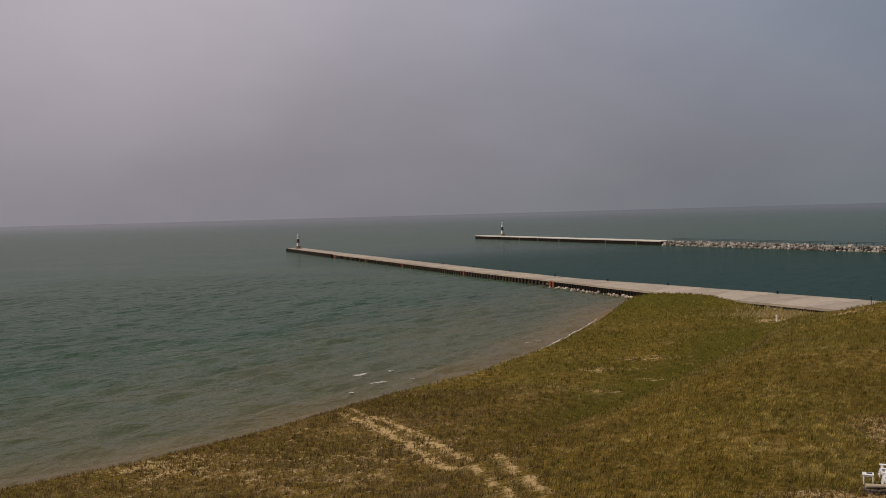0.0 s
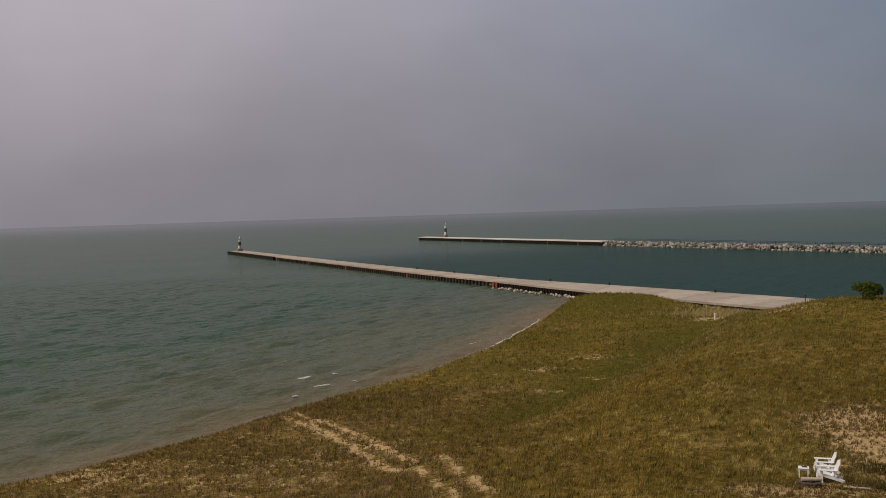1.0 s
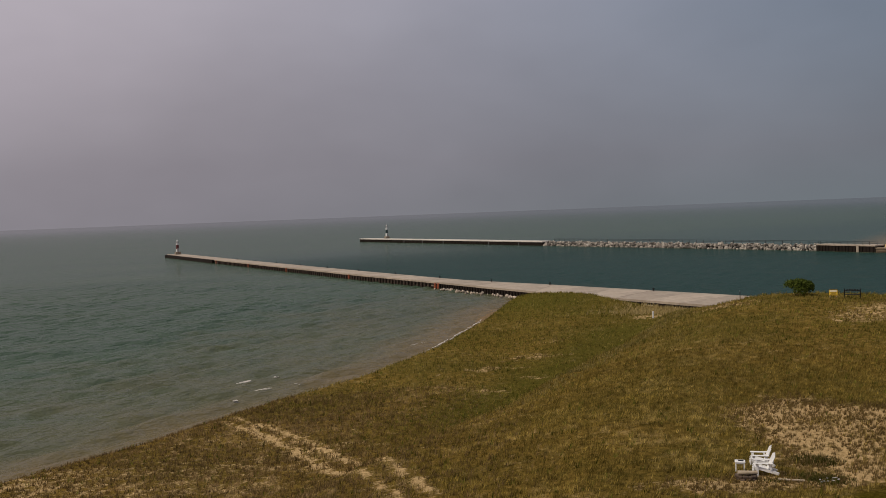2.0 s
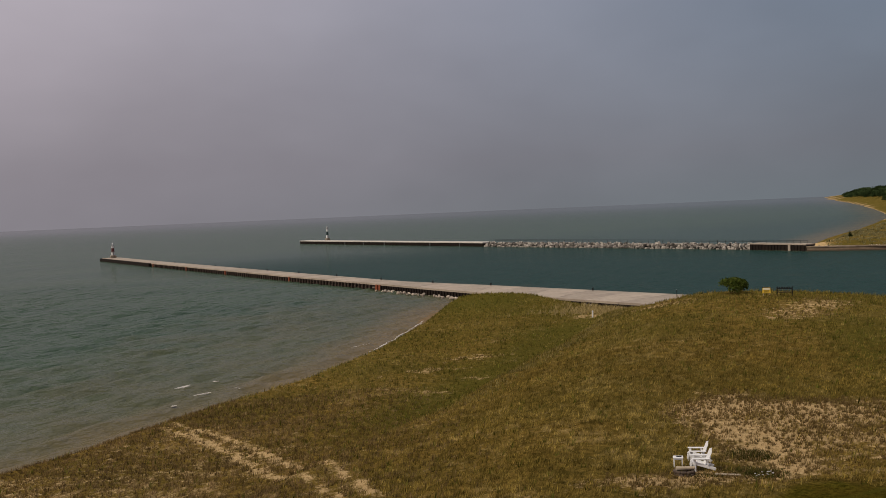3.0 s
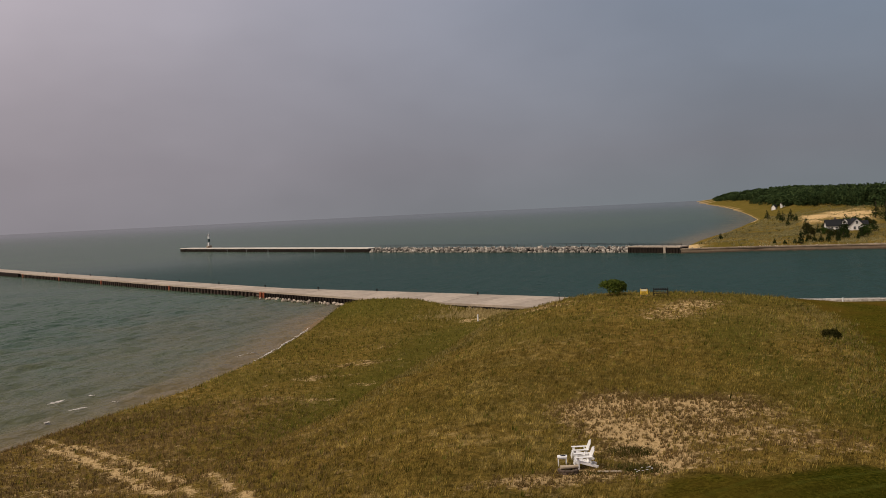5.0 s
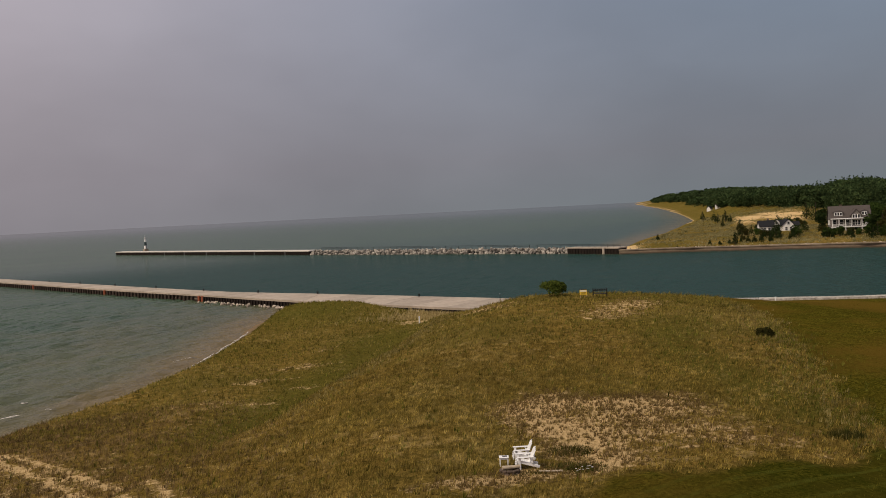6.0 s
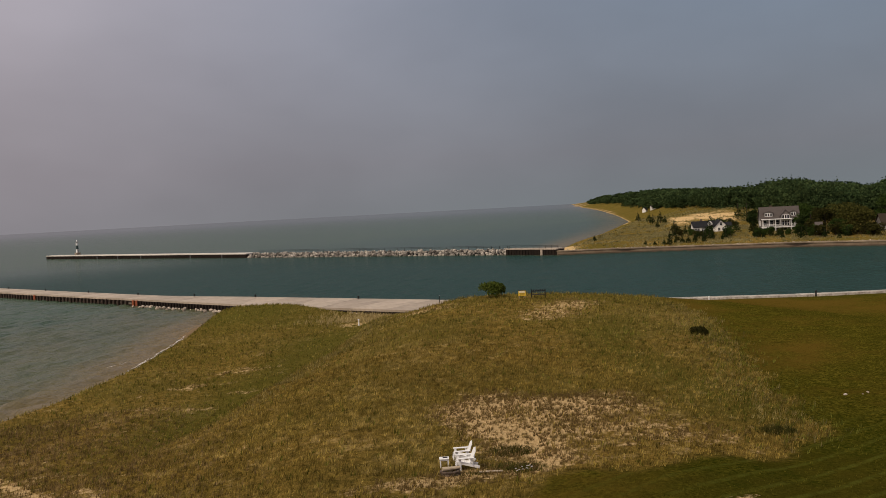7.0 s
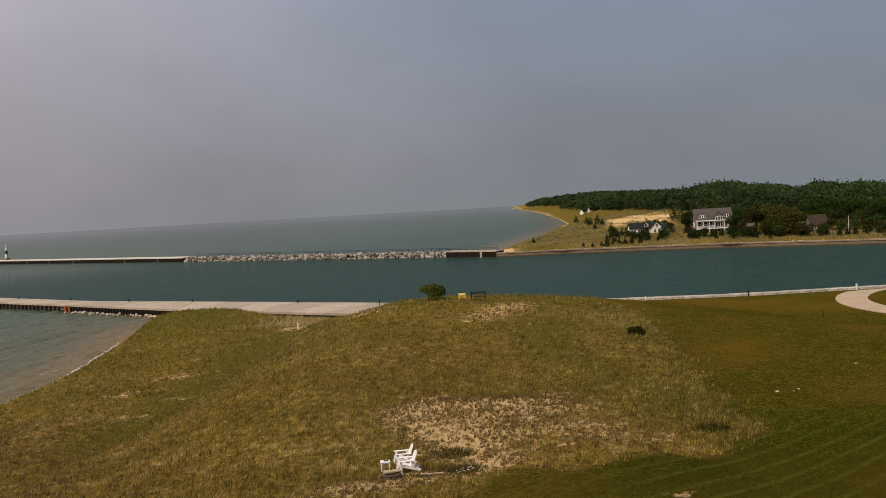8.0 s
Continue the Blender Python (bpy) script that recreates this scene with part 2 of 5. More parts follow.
SPARSE = foliage("sparse_tufts", (0.110, 0.074, 0.026), (0.330, 0.225, 0.088), size=0.4)
FIELD_GRASS = foliage("field_grass", (0.190, 0.168, 0.062), (0.500, 0.430, 0.205), size=0.03, thin=0.45)
WEED_GRASS = foliage("dark_weed_blades", (0.045, 0.050, 0.012), (0.120, 0.100, 0.026), size=1.5)
FLOWER = surface("white_petals", (0.52, 0.50, 0.46), (0.38, 0.36, 0.32), 20.0, 0.7, 0.0)


def ground_material():
    n = Nodes("dune_ground")
    grit, clump, mid, broad = n.noise(5.0, 6.0, 0.75), n.noise(1.3, 5.0, 0.7), n.noise(0.45, 5.0, 0.65), n.noise(0.06, 4.0)
    sand = n.mix(n.span(grit, 0.3, 0.7), (0.46, 0.305, 0.135), (0.67, 0.480, 0.235))
    thatch = n.mix(n.span(grit, 0.32, 0.68), (0.084, 0.052, 0.009), (0.340, 0.222, 0.056))
    thatch = n.mix(n.span(clump, 0.44, 0.60, 0.0, 0.8), thatch, (0.064, 0.046, 0.009))
    tussock = n.maths("ADD", n.noise(0.9, 5.0, 0.8), n.span(n.noise(0.07, 3.0), 0.3, 0.7, -0.07, 0.07))
    thatch = n.mix(n.span(tussock, 0.54, 0.66, 0.0, 0.7), thatch, (0.40, 0.285, 0.108))
    thatch = n.mix(n.span(broad, 0.45, 0.62, 0.0, 0.55), thatch, (0.100, 0.084, 0.018))
    thatch = n.mix(n.maths("MULTIPLY", n.field("green"), 0.75), thatch, n.mix(n.span(grit, 0.3, 0.7), (0.040, 0.043, 0.006), (0.125, 0.112, 0.020)))
    lawn = n.mix(n.span(grit, 0.40, 0.60), (0.022, 0.021, 0.002), (0.165, 0.132, 0.017))
    lawn = n.mix(n.span(clump, 0.42, 0.62, 0.0, 0.55), lawn, (0.028, 0.033, 0.003))
    lawn = n.mix(n.span(mid, 0.42, 0.68, 0.0, 0.5), lawn, (0.032, 0.034, 0.003))
    lawn = n.mix(n.span(n.maths("ADD", broad, n.span(mid, 0.3, 0.7, -0.08, 0.08)), 0.42, 0.60, 0.0, 0.7), lawn, (0.135, 0.080, 0.014))
    lawn = n.mix(n.span(n.maths("MULTIPLY", n.field("mown"), n.span(mid, 0.2, 0.8, 0.75, 1.0)), 0.0, 1.0, 0.0, 0.6), lawn, (0.022, 0.033, 0.003))
    stripes = n.add("ShaderNodeTexWave", Scale=0.22, Distortion=0.5)
    turn = n.add("ShaderNodeMapping", Rotation=(0, 0, 1.35))
    n.link(n.coord.outputs["Object"], turn.inputs[0])
    n.link(turn.outputs[0], stripes.inputs["Vector"])
    lawn = n.mix(n.maths("MULTIPLY", n.maths("MULTIPLY", n.span(stripes.outputs["Fac"], 0.80, 0.98, 0.0, 0.75), n.span(clump, 0.35, 0.6)), n.field("mown")), lawn, (0.090, 0.092, 0.014))
    c = n.mix(n.field("lawn"), thatch, lawn)
    bare = n.maths("ADD", n.field("bare"), n.maths("ADD", n.span(mid, 0.3, 0.75, -0.18, 0.18), n.maths("ADD", n.span(clump, 0.3, 0.7, -0.26, 0.26), n.span(grit, 0.3, 0.7, -0.14, 0.14))))
    c = n.mix(n.span(bare, 0.40, 0.66), c, sand)
    c = n.mix(n.field("wet"), c, (0.20, 0.14, 0.08))
    n.bump(n.maths("ADD", grit, clump), 1.0, 0.22)
    return n.done(c, 0.95, 0.0, 0.0)


def water_material():
    n = Nodes("lake_water")
    deep = n.mix(n.span(n.noise(0.012, 3.0, 0.5, (1, 2.5, 1), 0.4), 0.35, 0.65), (0.038, 0.066, 0.042), (0.049, 0.077, 0.047))
    # far water painted paler and greyer, for the bright haze it reflects
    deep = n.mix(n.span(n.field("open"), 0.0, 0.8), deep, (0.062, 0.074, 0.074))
    deep = n.mix(n.field("channel"), deep, (0.017, 0.042, 0.035))
    c = n.mix(n.span(n.maths("ADD", n.field("shallow"), n.span(n.noise(0.09, 4.0), 0.3, 0.7, -0.10, 0.10)), 0.05, 1.0), deep, (0.158, 0.108, 0.046))
    ripple = n.maths("ADD", n.drawn(0.80, 3.0, 0.5, 1.8, 50), n.maths("MULTIPLY", n.drawn(1.8, 2.0, 0.5, 1.6, 40), 0.25))
    swell = n.maths("ADD", n.drawn(0.22, 2.0, 0.45, 3.0, 50), n.maths("MULTIPLY", n.drawn(0.07, 2.0, 0.5, 3.0, 46), 1.6))
    n.bump(n.maths("ADD", ripple, n.maths("MULTIPLY", swell, 1.1)), 0.85, 0.7, n.maths("MULTIPLY", n.span(n.field("open"), 0.0, 1.0, 1.0, 0.22), n.span(n.field("channel"), 0.5, 1.0, 1.0, 0.8)))
    n.bsdf.inputs["IOR"].default_value = 1.333
    mat = n.done(c, 0.12, 0.0, 0.25)
    murk, both = n.add("ShaderNodeBsdfDiffuse"), n.add("ShaderNodeMixShader", Fac=0.32)
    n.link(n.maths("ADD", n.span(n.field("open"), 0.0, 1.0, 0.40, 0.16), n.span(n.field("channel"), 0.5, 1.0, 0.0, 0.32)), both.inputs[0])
    n.link(c, murk.inputs["Color"])
    n.link(n.bsdf.outputs[0], both.inputs[1])
    n.link(murk.outputs[0], both.inputs[2])
    n.link(both.outputs[0], n.tree.nodes["Material Output"].inputs["Surface"])
    return mat


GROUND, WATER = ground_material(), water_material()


# ---- mesh helpers ----
def thing(name, label, category, at=(0, 0, 0), turn=0.0, group="", kind=""):
    ob = new(name)
    ob.matrix_basis = pose(*at, 0, 0, turn)
    return tagged(ob, label, category, group, kind)


def part(name, bm, material, parent, label=""):
    me = bpy.data.meshes.new(name)
    bm.to_mesh(me)
    bm.free()
    me.materials.append(material)
    ob = new(name, me)
    ob.parent = parent
    return tagged(ob, label)


def shared(name, me, parent, m, label=""):
    ob = new(name, me)
    ob.parent = parent
    ob.matrix_basis = m
    return tagged(ob, label)


def mesh_of(name, bm, material):
    me = bpy.data.meshes.new(name)
    bm.to_mesh(me)
    bm.free()
    me.materials.append(material)
    return me


def raw_mesh(name, verts, faces, material, smooth=False):
    """verts (n, 3) and faces (m, k) as arrays."""
    verts, faces = np.asarray(verts, np.float32), np.asarray(faces, np.int32)
    me = bpy.data.meshes.new(name)
    me.vertices.add(len(verts))
    me.vertices.foreach_set("co", verts.ravel())
    me.loops.add(faces.size)
    me.loops.foreach_set("vertex_index", faces.ravel())
    me.polygons.add(len(faces))
    me.polygons.foreach_set("loop_start", np.arange(0, faces.size, faces.shape[1], dtype=np.int32))
    me.update(calc_edges=True)
    if smooth:
        me.polygons.foreach_set("use_smooth", np.ones(len(faces), bool))
    me.materials.append(material)
    return me


def box(bm, c, s, rz=0.0, rx=0.0, ry=0.0, bevel=0.0):
    r = bmesh.ops.create_cube(bm, size=1.0, matrix=pose(*c, rx, ry, rz) @ Matrix.Diagonal((*s, 1)))
    if bevel:
        edges = list({e for v in r["verts"] for e in v.link_edges})
        bmesh.ops.bevel(bm, geom=edges, offset=bevel, segments=1, affect="EDGES")
    return bm


def boxed(c, s, rz=0.0, rx=0.0, ry=0.0, bevel=0.0):
    return box(bmesh.new(), c, s, rz, rx, ry, bevel)


def cone(bm, c, r1, r2, h, seg=16, m=None):
    bmesh.ops.create_cone(bm, cap_ends=True, segments=seg, radius1=r1, radius2=r2, depth=h, matrix=(m or Matrix()) @ Matrix.Translation((c[0], c[1], c[2] + h / 2)))
    return bm


def prism(bm, points, z0, z1):
    """An upright prism over a polygon of (x, y)."""
    low = [bm.verts.new((x, y, z0)) for x, y in points]
    top = [bm.verts.new((x, y, z1)) for x, y in points]
    n = len(points)
    bm.faces.new(top)
    bm.faces.new(low[::-1])
    for k in range(n):
        bm.faces.new((low[k], low[(k + 1) % n], top[(k + 1) % n], top[k]))
    bmesh.ops.recalc_face_normals(bm, faces=bm.faces[:])
    return bm


def rock_mesh(name, seed, material):
    bm = bmesh.new()
    bmesh.ops.create_icosphere(bm, subdivisions=1, radius=0.5)
    rng = random.Random(seed)
    for v in bm.verts:
        v.co *= rng.uniform(0.75, 1.15)
        v.co.z *= 0.75
    return mesh_of(name, bm, material)


class Line:
    """A plan polyline, by metres along it."""

    def __init__(self, pts):
        self.p = np.array(pts, float)
        self.s = np.r_[0, np.cumsum(np.hypot(*np.diff(self.p, axis=0).T))]

    def at(self, s):
        return np.array([np.interp(s, self.s, self.p[:, 0]), np.interp(s, self.s, self.p[:, 1])])

    def along(self, s):
        d = self.at(s + 0.5) - self.at(s - 0.5)
        return d / np.linalg.norm(d)

    def signed(self, x, y):
        """Distance from the line; positive on the right-hand side as one walks along it."""
        best, sign = np.full(np.shape(x), 1e9), np.ones(np.shape(x))
        for a, b in zip(self.p[:-1], self.p[1:]):
            d = b - a
            u = np.clip(((x - a[0]) * d[0] + (y - a[1]) * d[1]) / (d @ d), 0, 1)
            ex, ey = x - a[0] - u * d[0], y - a[1] - u * d[1]
            r = np.hypot(ex, ey)
            side = ex * d[1] - ey * d[0]
            closer = r < best - 1e-6
            best = np.where(closer, r, best)
            sign = np.where(closer, np.where(side >= 0, 1.0, -1.0), sign)
        return best * sign


def step(x, a, b):
    u = np.clip((x - a) / (b - a), 0, 1)
    return u * u * (3 - 2 * u)


# ---- plan ----
SHORE = Line([(-1500, -900), (-300, -90), (-120, 8), (-59.06, 41.38), (-27.61, 60.16), (-21.43, 65.22), (-14.76, 72.61), (-8.2, 82.2), (2.46, 95.47), (12.08, 111.8), (22.91, 136.8), (34.34, 164.7), (44.47, 179.6)])
QUAY_NEAR = [(-67.27, 480.04), (-36.17, 393.26), (11.14, 264.34), (29.99, 216.62), (44.85, 178.3), (62.01, 142.61), (70.66, 127.6), (93.01, 117.6), (112, 103.3), (129.6, 94.08), (190.4, 64.31), (300.7, 7.73), (702, -193.7)]
QUAY_FAR = [(-60.85, 482.72), (-29.99, 395.85), (17.93, 267.03), (36.53, 219.41), (52.28, 192.24), (75.99, 148.8), (82.73, 136.1), (94.51, 119.4), (113.2, 104.8), (130.6, 95.58), (191.2, 65.81), (301.5, 9.23), (702.8, -192.2)]
QUAY = Line(QUAY_FAR)
NORTH = Line([(34.23, 605.6), (107.6, 425.1), (166.3, 291.7), (173.5, 270), (191.5, 255.3), (226.8, 216.3), (242.2, 187), (289.6, 101.2), (350, 1.42), (420.4, -98.31), (760, -350)])
FAR_SHORE = Line([(171.5, 267.1), (177, 278), (185.5, 292), (204, 311), (230, 342), (257, 372), (286, 402), (334, 457), (373, 503), (404, 538), (436, 577), (463, 616), (533, 717), (611, 832), (806, 1122), (1064, 1523), (1325, 1939), (3150, 4650)])
# the woods: bearing from the camera's stand, distance of the edge, height of the tree tops
WOOD_B = [30.41, 34.56, 35.65, 36.9, 38.05, 39.68, 42.61, 43.74, 44.97, 46.38, 47.3, 48.16, 49.45, 50.3, 50.91, 51.5, 52.3, 53.4, 54.21, 70, 100]
WOOD_D = [2600, 2300, 1600, 1250, 1000, 800, 640, 590, 500, 420, 405, 385, 380, 380, 378, 377, 376, 374, 372, 372, 400]
WOOD_T = [18.0, 18.5, 27.0, 28.5, 27.0, 25.0, 22.5, 22.0, 23.0, 23.8, 21.0, 21.0, 19.5, 18.4, 20.6, 20.6, 18.7, 19.6, 18.5, 20.0, 20.0]


def height(x, y):
    """The lie of the land and of the lake bed."""
    x, y = np.asarray(x, float), np.asarray(y, float)
    d = SHORE.signed(x, y)
    inland = QUAY.signed(x, y)
    # south land: beach, bank and dune flat
    z = np.where(d < 0, np.maximum(np.where(d > -6, 0.14 * d, -0.84 + 0.05 * (d + 6)), -4.0), 0.24 * np.minimum(d, 2.0) + 1.6 * step(d, 0.4, 4.0) + 1.5 * step(d, 5, 40))
    lawn = step(x - 0.35 * y, 4, 34)
    z = np.where(d > 0, z + lawn * (5.0 - 3.4) * step(d, 10, 45), z)
    # the mound, from the chairs out to the bench
    u, v = (x - 18.63) * 0.567 + (y - 37.19) * 0.824, -(x - 18.63) * 0.824 + (y - 37.19) * 0.567
    crest = 6.3 + 0.45 * step(u, 8, 62) + 0.35 * step(u, 50, 66) * step(v, -6, 3)
    ridge = step(u, -34, 0) * (1 - step(u, 71, 98))
    flank = np.where(v > 0, 1 - 0.62 * step(v, 6, 21) - 0.38 * step(v, 20, 24.5), 1 - step(-v - 7 + 6 * step(u, 35, 60), 0, 17 + 5 * step(u, 35, 60)))
    z = z + np.maximum(crest - z, 0) * ridge * flank
    z = z - 0.75 * np.exp(-(((v - 23) / 5) ** 2)) * step(u, 5, 25) * (1 - step(u, 62, 85)) * step(d, 4, 14)
    # the low dune by the pier root, and the swale between
    z = z + 1.25 * np.exp(-(((x - 40.28) / 10) ** 2 + ((y - 150.7) / 14) ** 2)) - 1.3 * np.exp(-(((x - 54.93) / 9) ** 2 + ((y - 125.6) / 12) ** 2))
    rough = 0.18 * np.sin(0.31 * x + 0.17 * y + 1.0) * np.sin(0.13 * x - 0.27 * y) + 0.07 * np.sin(0.9 * x + 0.4 * y) * np.sin(0.5 * x - 1.1 * y + 2)
    z = np.where(d > 4, z + rough * (1 - 0.8 * lawn), z)
    # ground falls to the walk along the channel
    edge = np.maximum(QUAY_SOUTH.signed(x, y), 0)
    open_side = step(x - 0.35 * y, 30, 52)
    low_edge = 0.0 + 0.3 * step(edge, 1.5, 6) + 0.07 * edge + 0.005 * edge ** 2 + 2.4 * np.exp(-(((x - 39.27) / 11) ** 2 + ((y - 151.7) / 15) ** 2))
    lawn_edge = 1.6 + 0.2 * step(edge, 0.5, 5) + 0.093 * edge
    z = np.minimum(z, low_edge + (lawn_edge - low_edge) * open_side)
    level = (1 - step(np.hypot(x - 113.7, y - 66.52), 26, 42)) * open_side
    z = z + (np.minimum(3.4, lawn_edge) - z) * level * np.where(z > 2.0, 1.0, 0.0)
    south = np.where(inland > 1.0, z, -4.0)
    # north land
    q = np.minimum(-NORTH.signed(x, y), FAR_SHORE.signed(x, y))
    r, bearing = np.hypot(x, y), np.degrees(np.arctan2(x, y))
    foot, tops = np.interp(bearing, WOOD_B, WOOD_D), np.interp(bearing, WOOD_B, WOOD_T)
    north = np.where(q < 0, np.maximum(0.06 * q, -4.0), 0.05 * np.minimum(q, 12) + 1.3 * step(q, 1, 10) + 1.7 * step(q, 10, 60))
    north = north + np.where(q > 0, 0.25 * np.sin(0.09 * x + 0.05 * y) * np.sin(0.06 * x - 0.11 * y) * step(q, 5, 30), 0)
    hill = np.maximum(tops - 12.5 - north, 0) * step(r, foot * 0.8, foot * 1.22)
    north = north + np.where(q > 0, hill * step(q, 5, 50), 0)
    scar = step(bearing, 38.7, 39.7) * (1 - step(bearing, 42.9, 43.9)) * step(r, 410, 470) * (1 - step(r, 600, 680))
    north = north + scar * (1.6 + 1.3 * np.sin(0.11 * x - 0.05 * y) * np.sin(0.07 * x + 0.12 * y + 1))
    landing = (y > 60) | (x > 260)
    return np.where(landing & (NORTH.signed(x, y) < -1.0) & (x > 120), north, np.where(NORTH.signed(x, y) < 0, -4.0, south))


QUAY_SOUTH = Line(QUAY_NEAR)


def ground_at(x, y):
    return float(height(np.array([x]), np.array([y]))[0])


def spaced(stops):
    """Grid lines: (from, to, step) runs, joined."""
    out = [np.arange(a, b, s) for a, b, s in stops]
    return np.unique(np.concatenate(out).round(3))


def far_steps(a, b, n):
    return np.geomspace(a, b, n)


TRAIL = Line([(-7.4, 77.5), (-4.5, 72.3), (-2.9, 69.6), (-1.0, 65.6), (0.8, 59.8), (1.9, 54.6), (3.2, 50.3), (4.3, 44), (5.2, 20)])


def bare_sand(x, y):
    """0 to 1: how much bare sand lies open."""
    out = 0.20 + 0 * x
    t = np.abs(TRAIL.signed(x, y))
    wander = 0.25 * np.sin(0.5 * x + 0.3 * y) + 0.2 * np.sin(1.3 * y)
    out = out + 0.52 * np.exp(-(((t - 0.8 + wander * 0.5) / 0.40) ** 2)) * step(SHORE.signed(x, y), 1, 5)
    for cx, cy, rx, ry, a in ((23.28, 43.67, 2.0, 5.0, 0.44), (22.12, 38.68, 2.2, 2.4, 0.30), (25.34, 48.58, 2.6, 2.6, 0.34), (27.79, 41.64, 5, 4.5, 0.40), (30.9, 36.81, 4.5, 1.8, 0.24), (31.77, 45.66, 3.5, 3, 0.34), (60.2, 89.0, 3.2, 3.0, 0.34), (47.2, 98.8, 2.2, 5.0, 0.30), (27.0, 50.5, 2.6, 2.2, 0.34), (28.6, 46.4, 2.6, 2.4, 0.24), (16.95, 36.52, 4.0, 1.5, 0.50), (22.01, 36.01, 2.5, 0.9, 0.30), (26.3, 28.28, 1.5, 0.5, 0.6), (51.76, 82.34, 3.5, 3.5, 0.36), (56.29, 85.81, 3.5, 3, 0.34), (48.97, 78.83, 3, 3, 0.25), (44.72, 101.7, 4, 6, 0.22), (50.91, 119.6, 7, 7, 0.35), (54.98, 128.6, 4, 3, 0.30), (44.02, 120.6, 3.5, 2, 0.24), (23.3, 96.81, 3.6, 1.8, 0.30), (17.38, 90.84, 3.2, 1.6, 0.28), (26.76, 92.78, 3, 1.2, 0.18), (21.02, 85.83, 2.6, 1.1, 0.32), (15.33, 80.35, 2.2, 1.1, 0.28), (11.86, 81.85, 2, 1, 0.25), (27.58, 106.8, 3, 2, 0.22), (-7.05, 58.27, 14, 9, 0.26), (-17.68, 61.06, 4.5, 4, 0.20), (-6.74, 68.76, 3.5, 2.5, 0.18), (-3.67, 72.14, 2, 1.5, 0.2), (16.91, 91.84, 12, 14, 0.06)):
        out = out + a * np.exp(-(((x - cx) / rx) ** 2 + ((y - cy) / ry) ** 2))
    out = out - 0.22 * np.exp(-(((x - 26.64) / 7) ** 2 + ((y - 83.8) / 9) ** 2))
    return out


def green_cover(x, y):
    """0 to 1: where the grass grows greener, in the hollow, by the mound's foot and on the low dune."""
    u, v = (x - 18.63) * 0.567 + (y - 37.19) * 0.824, -(x - 18.63) * 0.824 + (y - 37.19) * 0.567
    hollow = step(v, 20.5, 23.5) * (1 - step(v, 25, 33)) * step(u, 8, 26) * (1 - step(u, 66, 88))
    foot = np.exp(-(((v + 7.5 + 7.0 * step(35 - u, 0, 24)) / 3.6) ** 2)) * step(u, 6, 14) * (1 - step(u, 40, 62))
    dune = 0.8 * np.exp(-(((x - 37.22) / 11) ** 2 + ((y - 149.7) / 16) ** 2))
    return np.clip(hollow + foot + dune + 0.35 * step(np.hypot(x, y), 85, 125), 0, 1)


LAWN_EDGE = Line([(94.56, 128.3), (75.64, 96.28), (69.56, 82.37), (65.43, 74.51), (56.57, 61.89), (44.73, 46.26), (40.65, 39.36), (38.6, 35.73), (34.16, 33.55), (28.3, 33.04), (25.06, 33.22), (21.61, 34.25), (18.94, 33.27), (16.58, 31.22), (8.09, 23.97), (-20, 8), (-200, -60)])


def lawn_cover(x, y):
    wob = 0.5 * np.sin(0.9 * x + 0.4 * y) + 0.35 * np.sin(1.7 * y - 0.8 * x)
    return step(wob - LAWN_EDGE.signed(x, y), -0.7, 0.9)


# ---- ground ----
gx = np.concatenate([-far_steps(60, 4900, 34)[::-1], spaced([(-59, -31, 2.0), (-31, 122, 0.62), (122, 300, 2.6), (300, 700, 5.5), (700, 1500, 16)]), far_steps(1510, 4900, 20)])
gy = np.concatenate([-far_steps(10, 4900, 26)[::-1], spaced([(-8, 22, 2.0), (22, 186, 0.62), (186, 420, 2.8), (420, 900, 6), (900, 2200, 20)]), far_steps(2220, 4900, 16)])
X, Y = np.meshgrid(gx, gy)
Z = height(X, Y)
nx, ny = len(gx), len(gy)
idx = np.arange(nx * ny).reshape(ny, nx)
quads = np.stack([idx[:-1, :-1], idx[:-1, 1:], idx[1:, 1:], idx[1:, :-1]], -1).reshape(-1, 4)
ground_me = raw_mesh("ground", np.stack([X, Y, Z], -1).reshape(-1, 3), quads, GROUND, True)
d_shore, q_north = SHORE.signed(X, Y), np.minimum(-NORTH.signed(X, Y), FAR_SHORE.signed(X, Y))
bearing, reach = np.degrees(np.arctan2(X, Y)), np.hypot(X, Y)
north_side = NORTH.signed(X, Y) < 0
bare = np.where(north_side, 0.20 + 0.9 * (1 - step(FAR_SHORE.signed(X, Y), np.where(Y < 310, 1.5, np.where(Y < 520, -6.0, -3.0)), np.where(Y < 310, 13.0, np.where(Y < 520, -1.0, 2.5)))), np.minimum(bare_sand(X, Y), 0.70) - 0.22 * lawn_cover(X, Y))
blow = step(bearing, 39.0, 39.9) * (1 - step(bearing, 42.7, 43.7)) * step(reach, 430, 480) * (1 - step(reach, 585, 640))
bare = bare + np.where(north_side, 0.8 * blow * (0.30 + 0.70 * step(np.sin(0.13 * X + 1.2 * np.sin(0.05 * Y)) * np.sin(0.10 * Y + np.sin(0.09 * X)), -0.45, 0.10)), 0) + np.where(~north_side, 0.8 * (1 - step(d_shore, 0.5, 1.7)), 0)
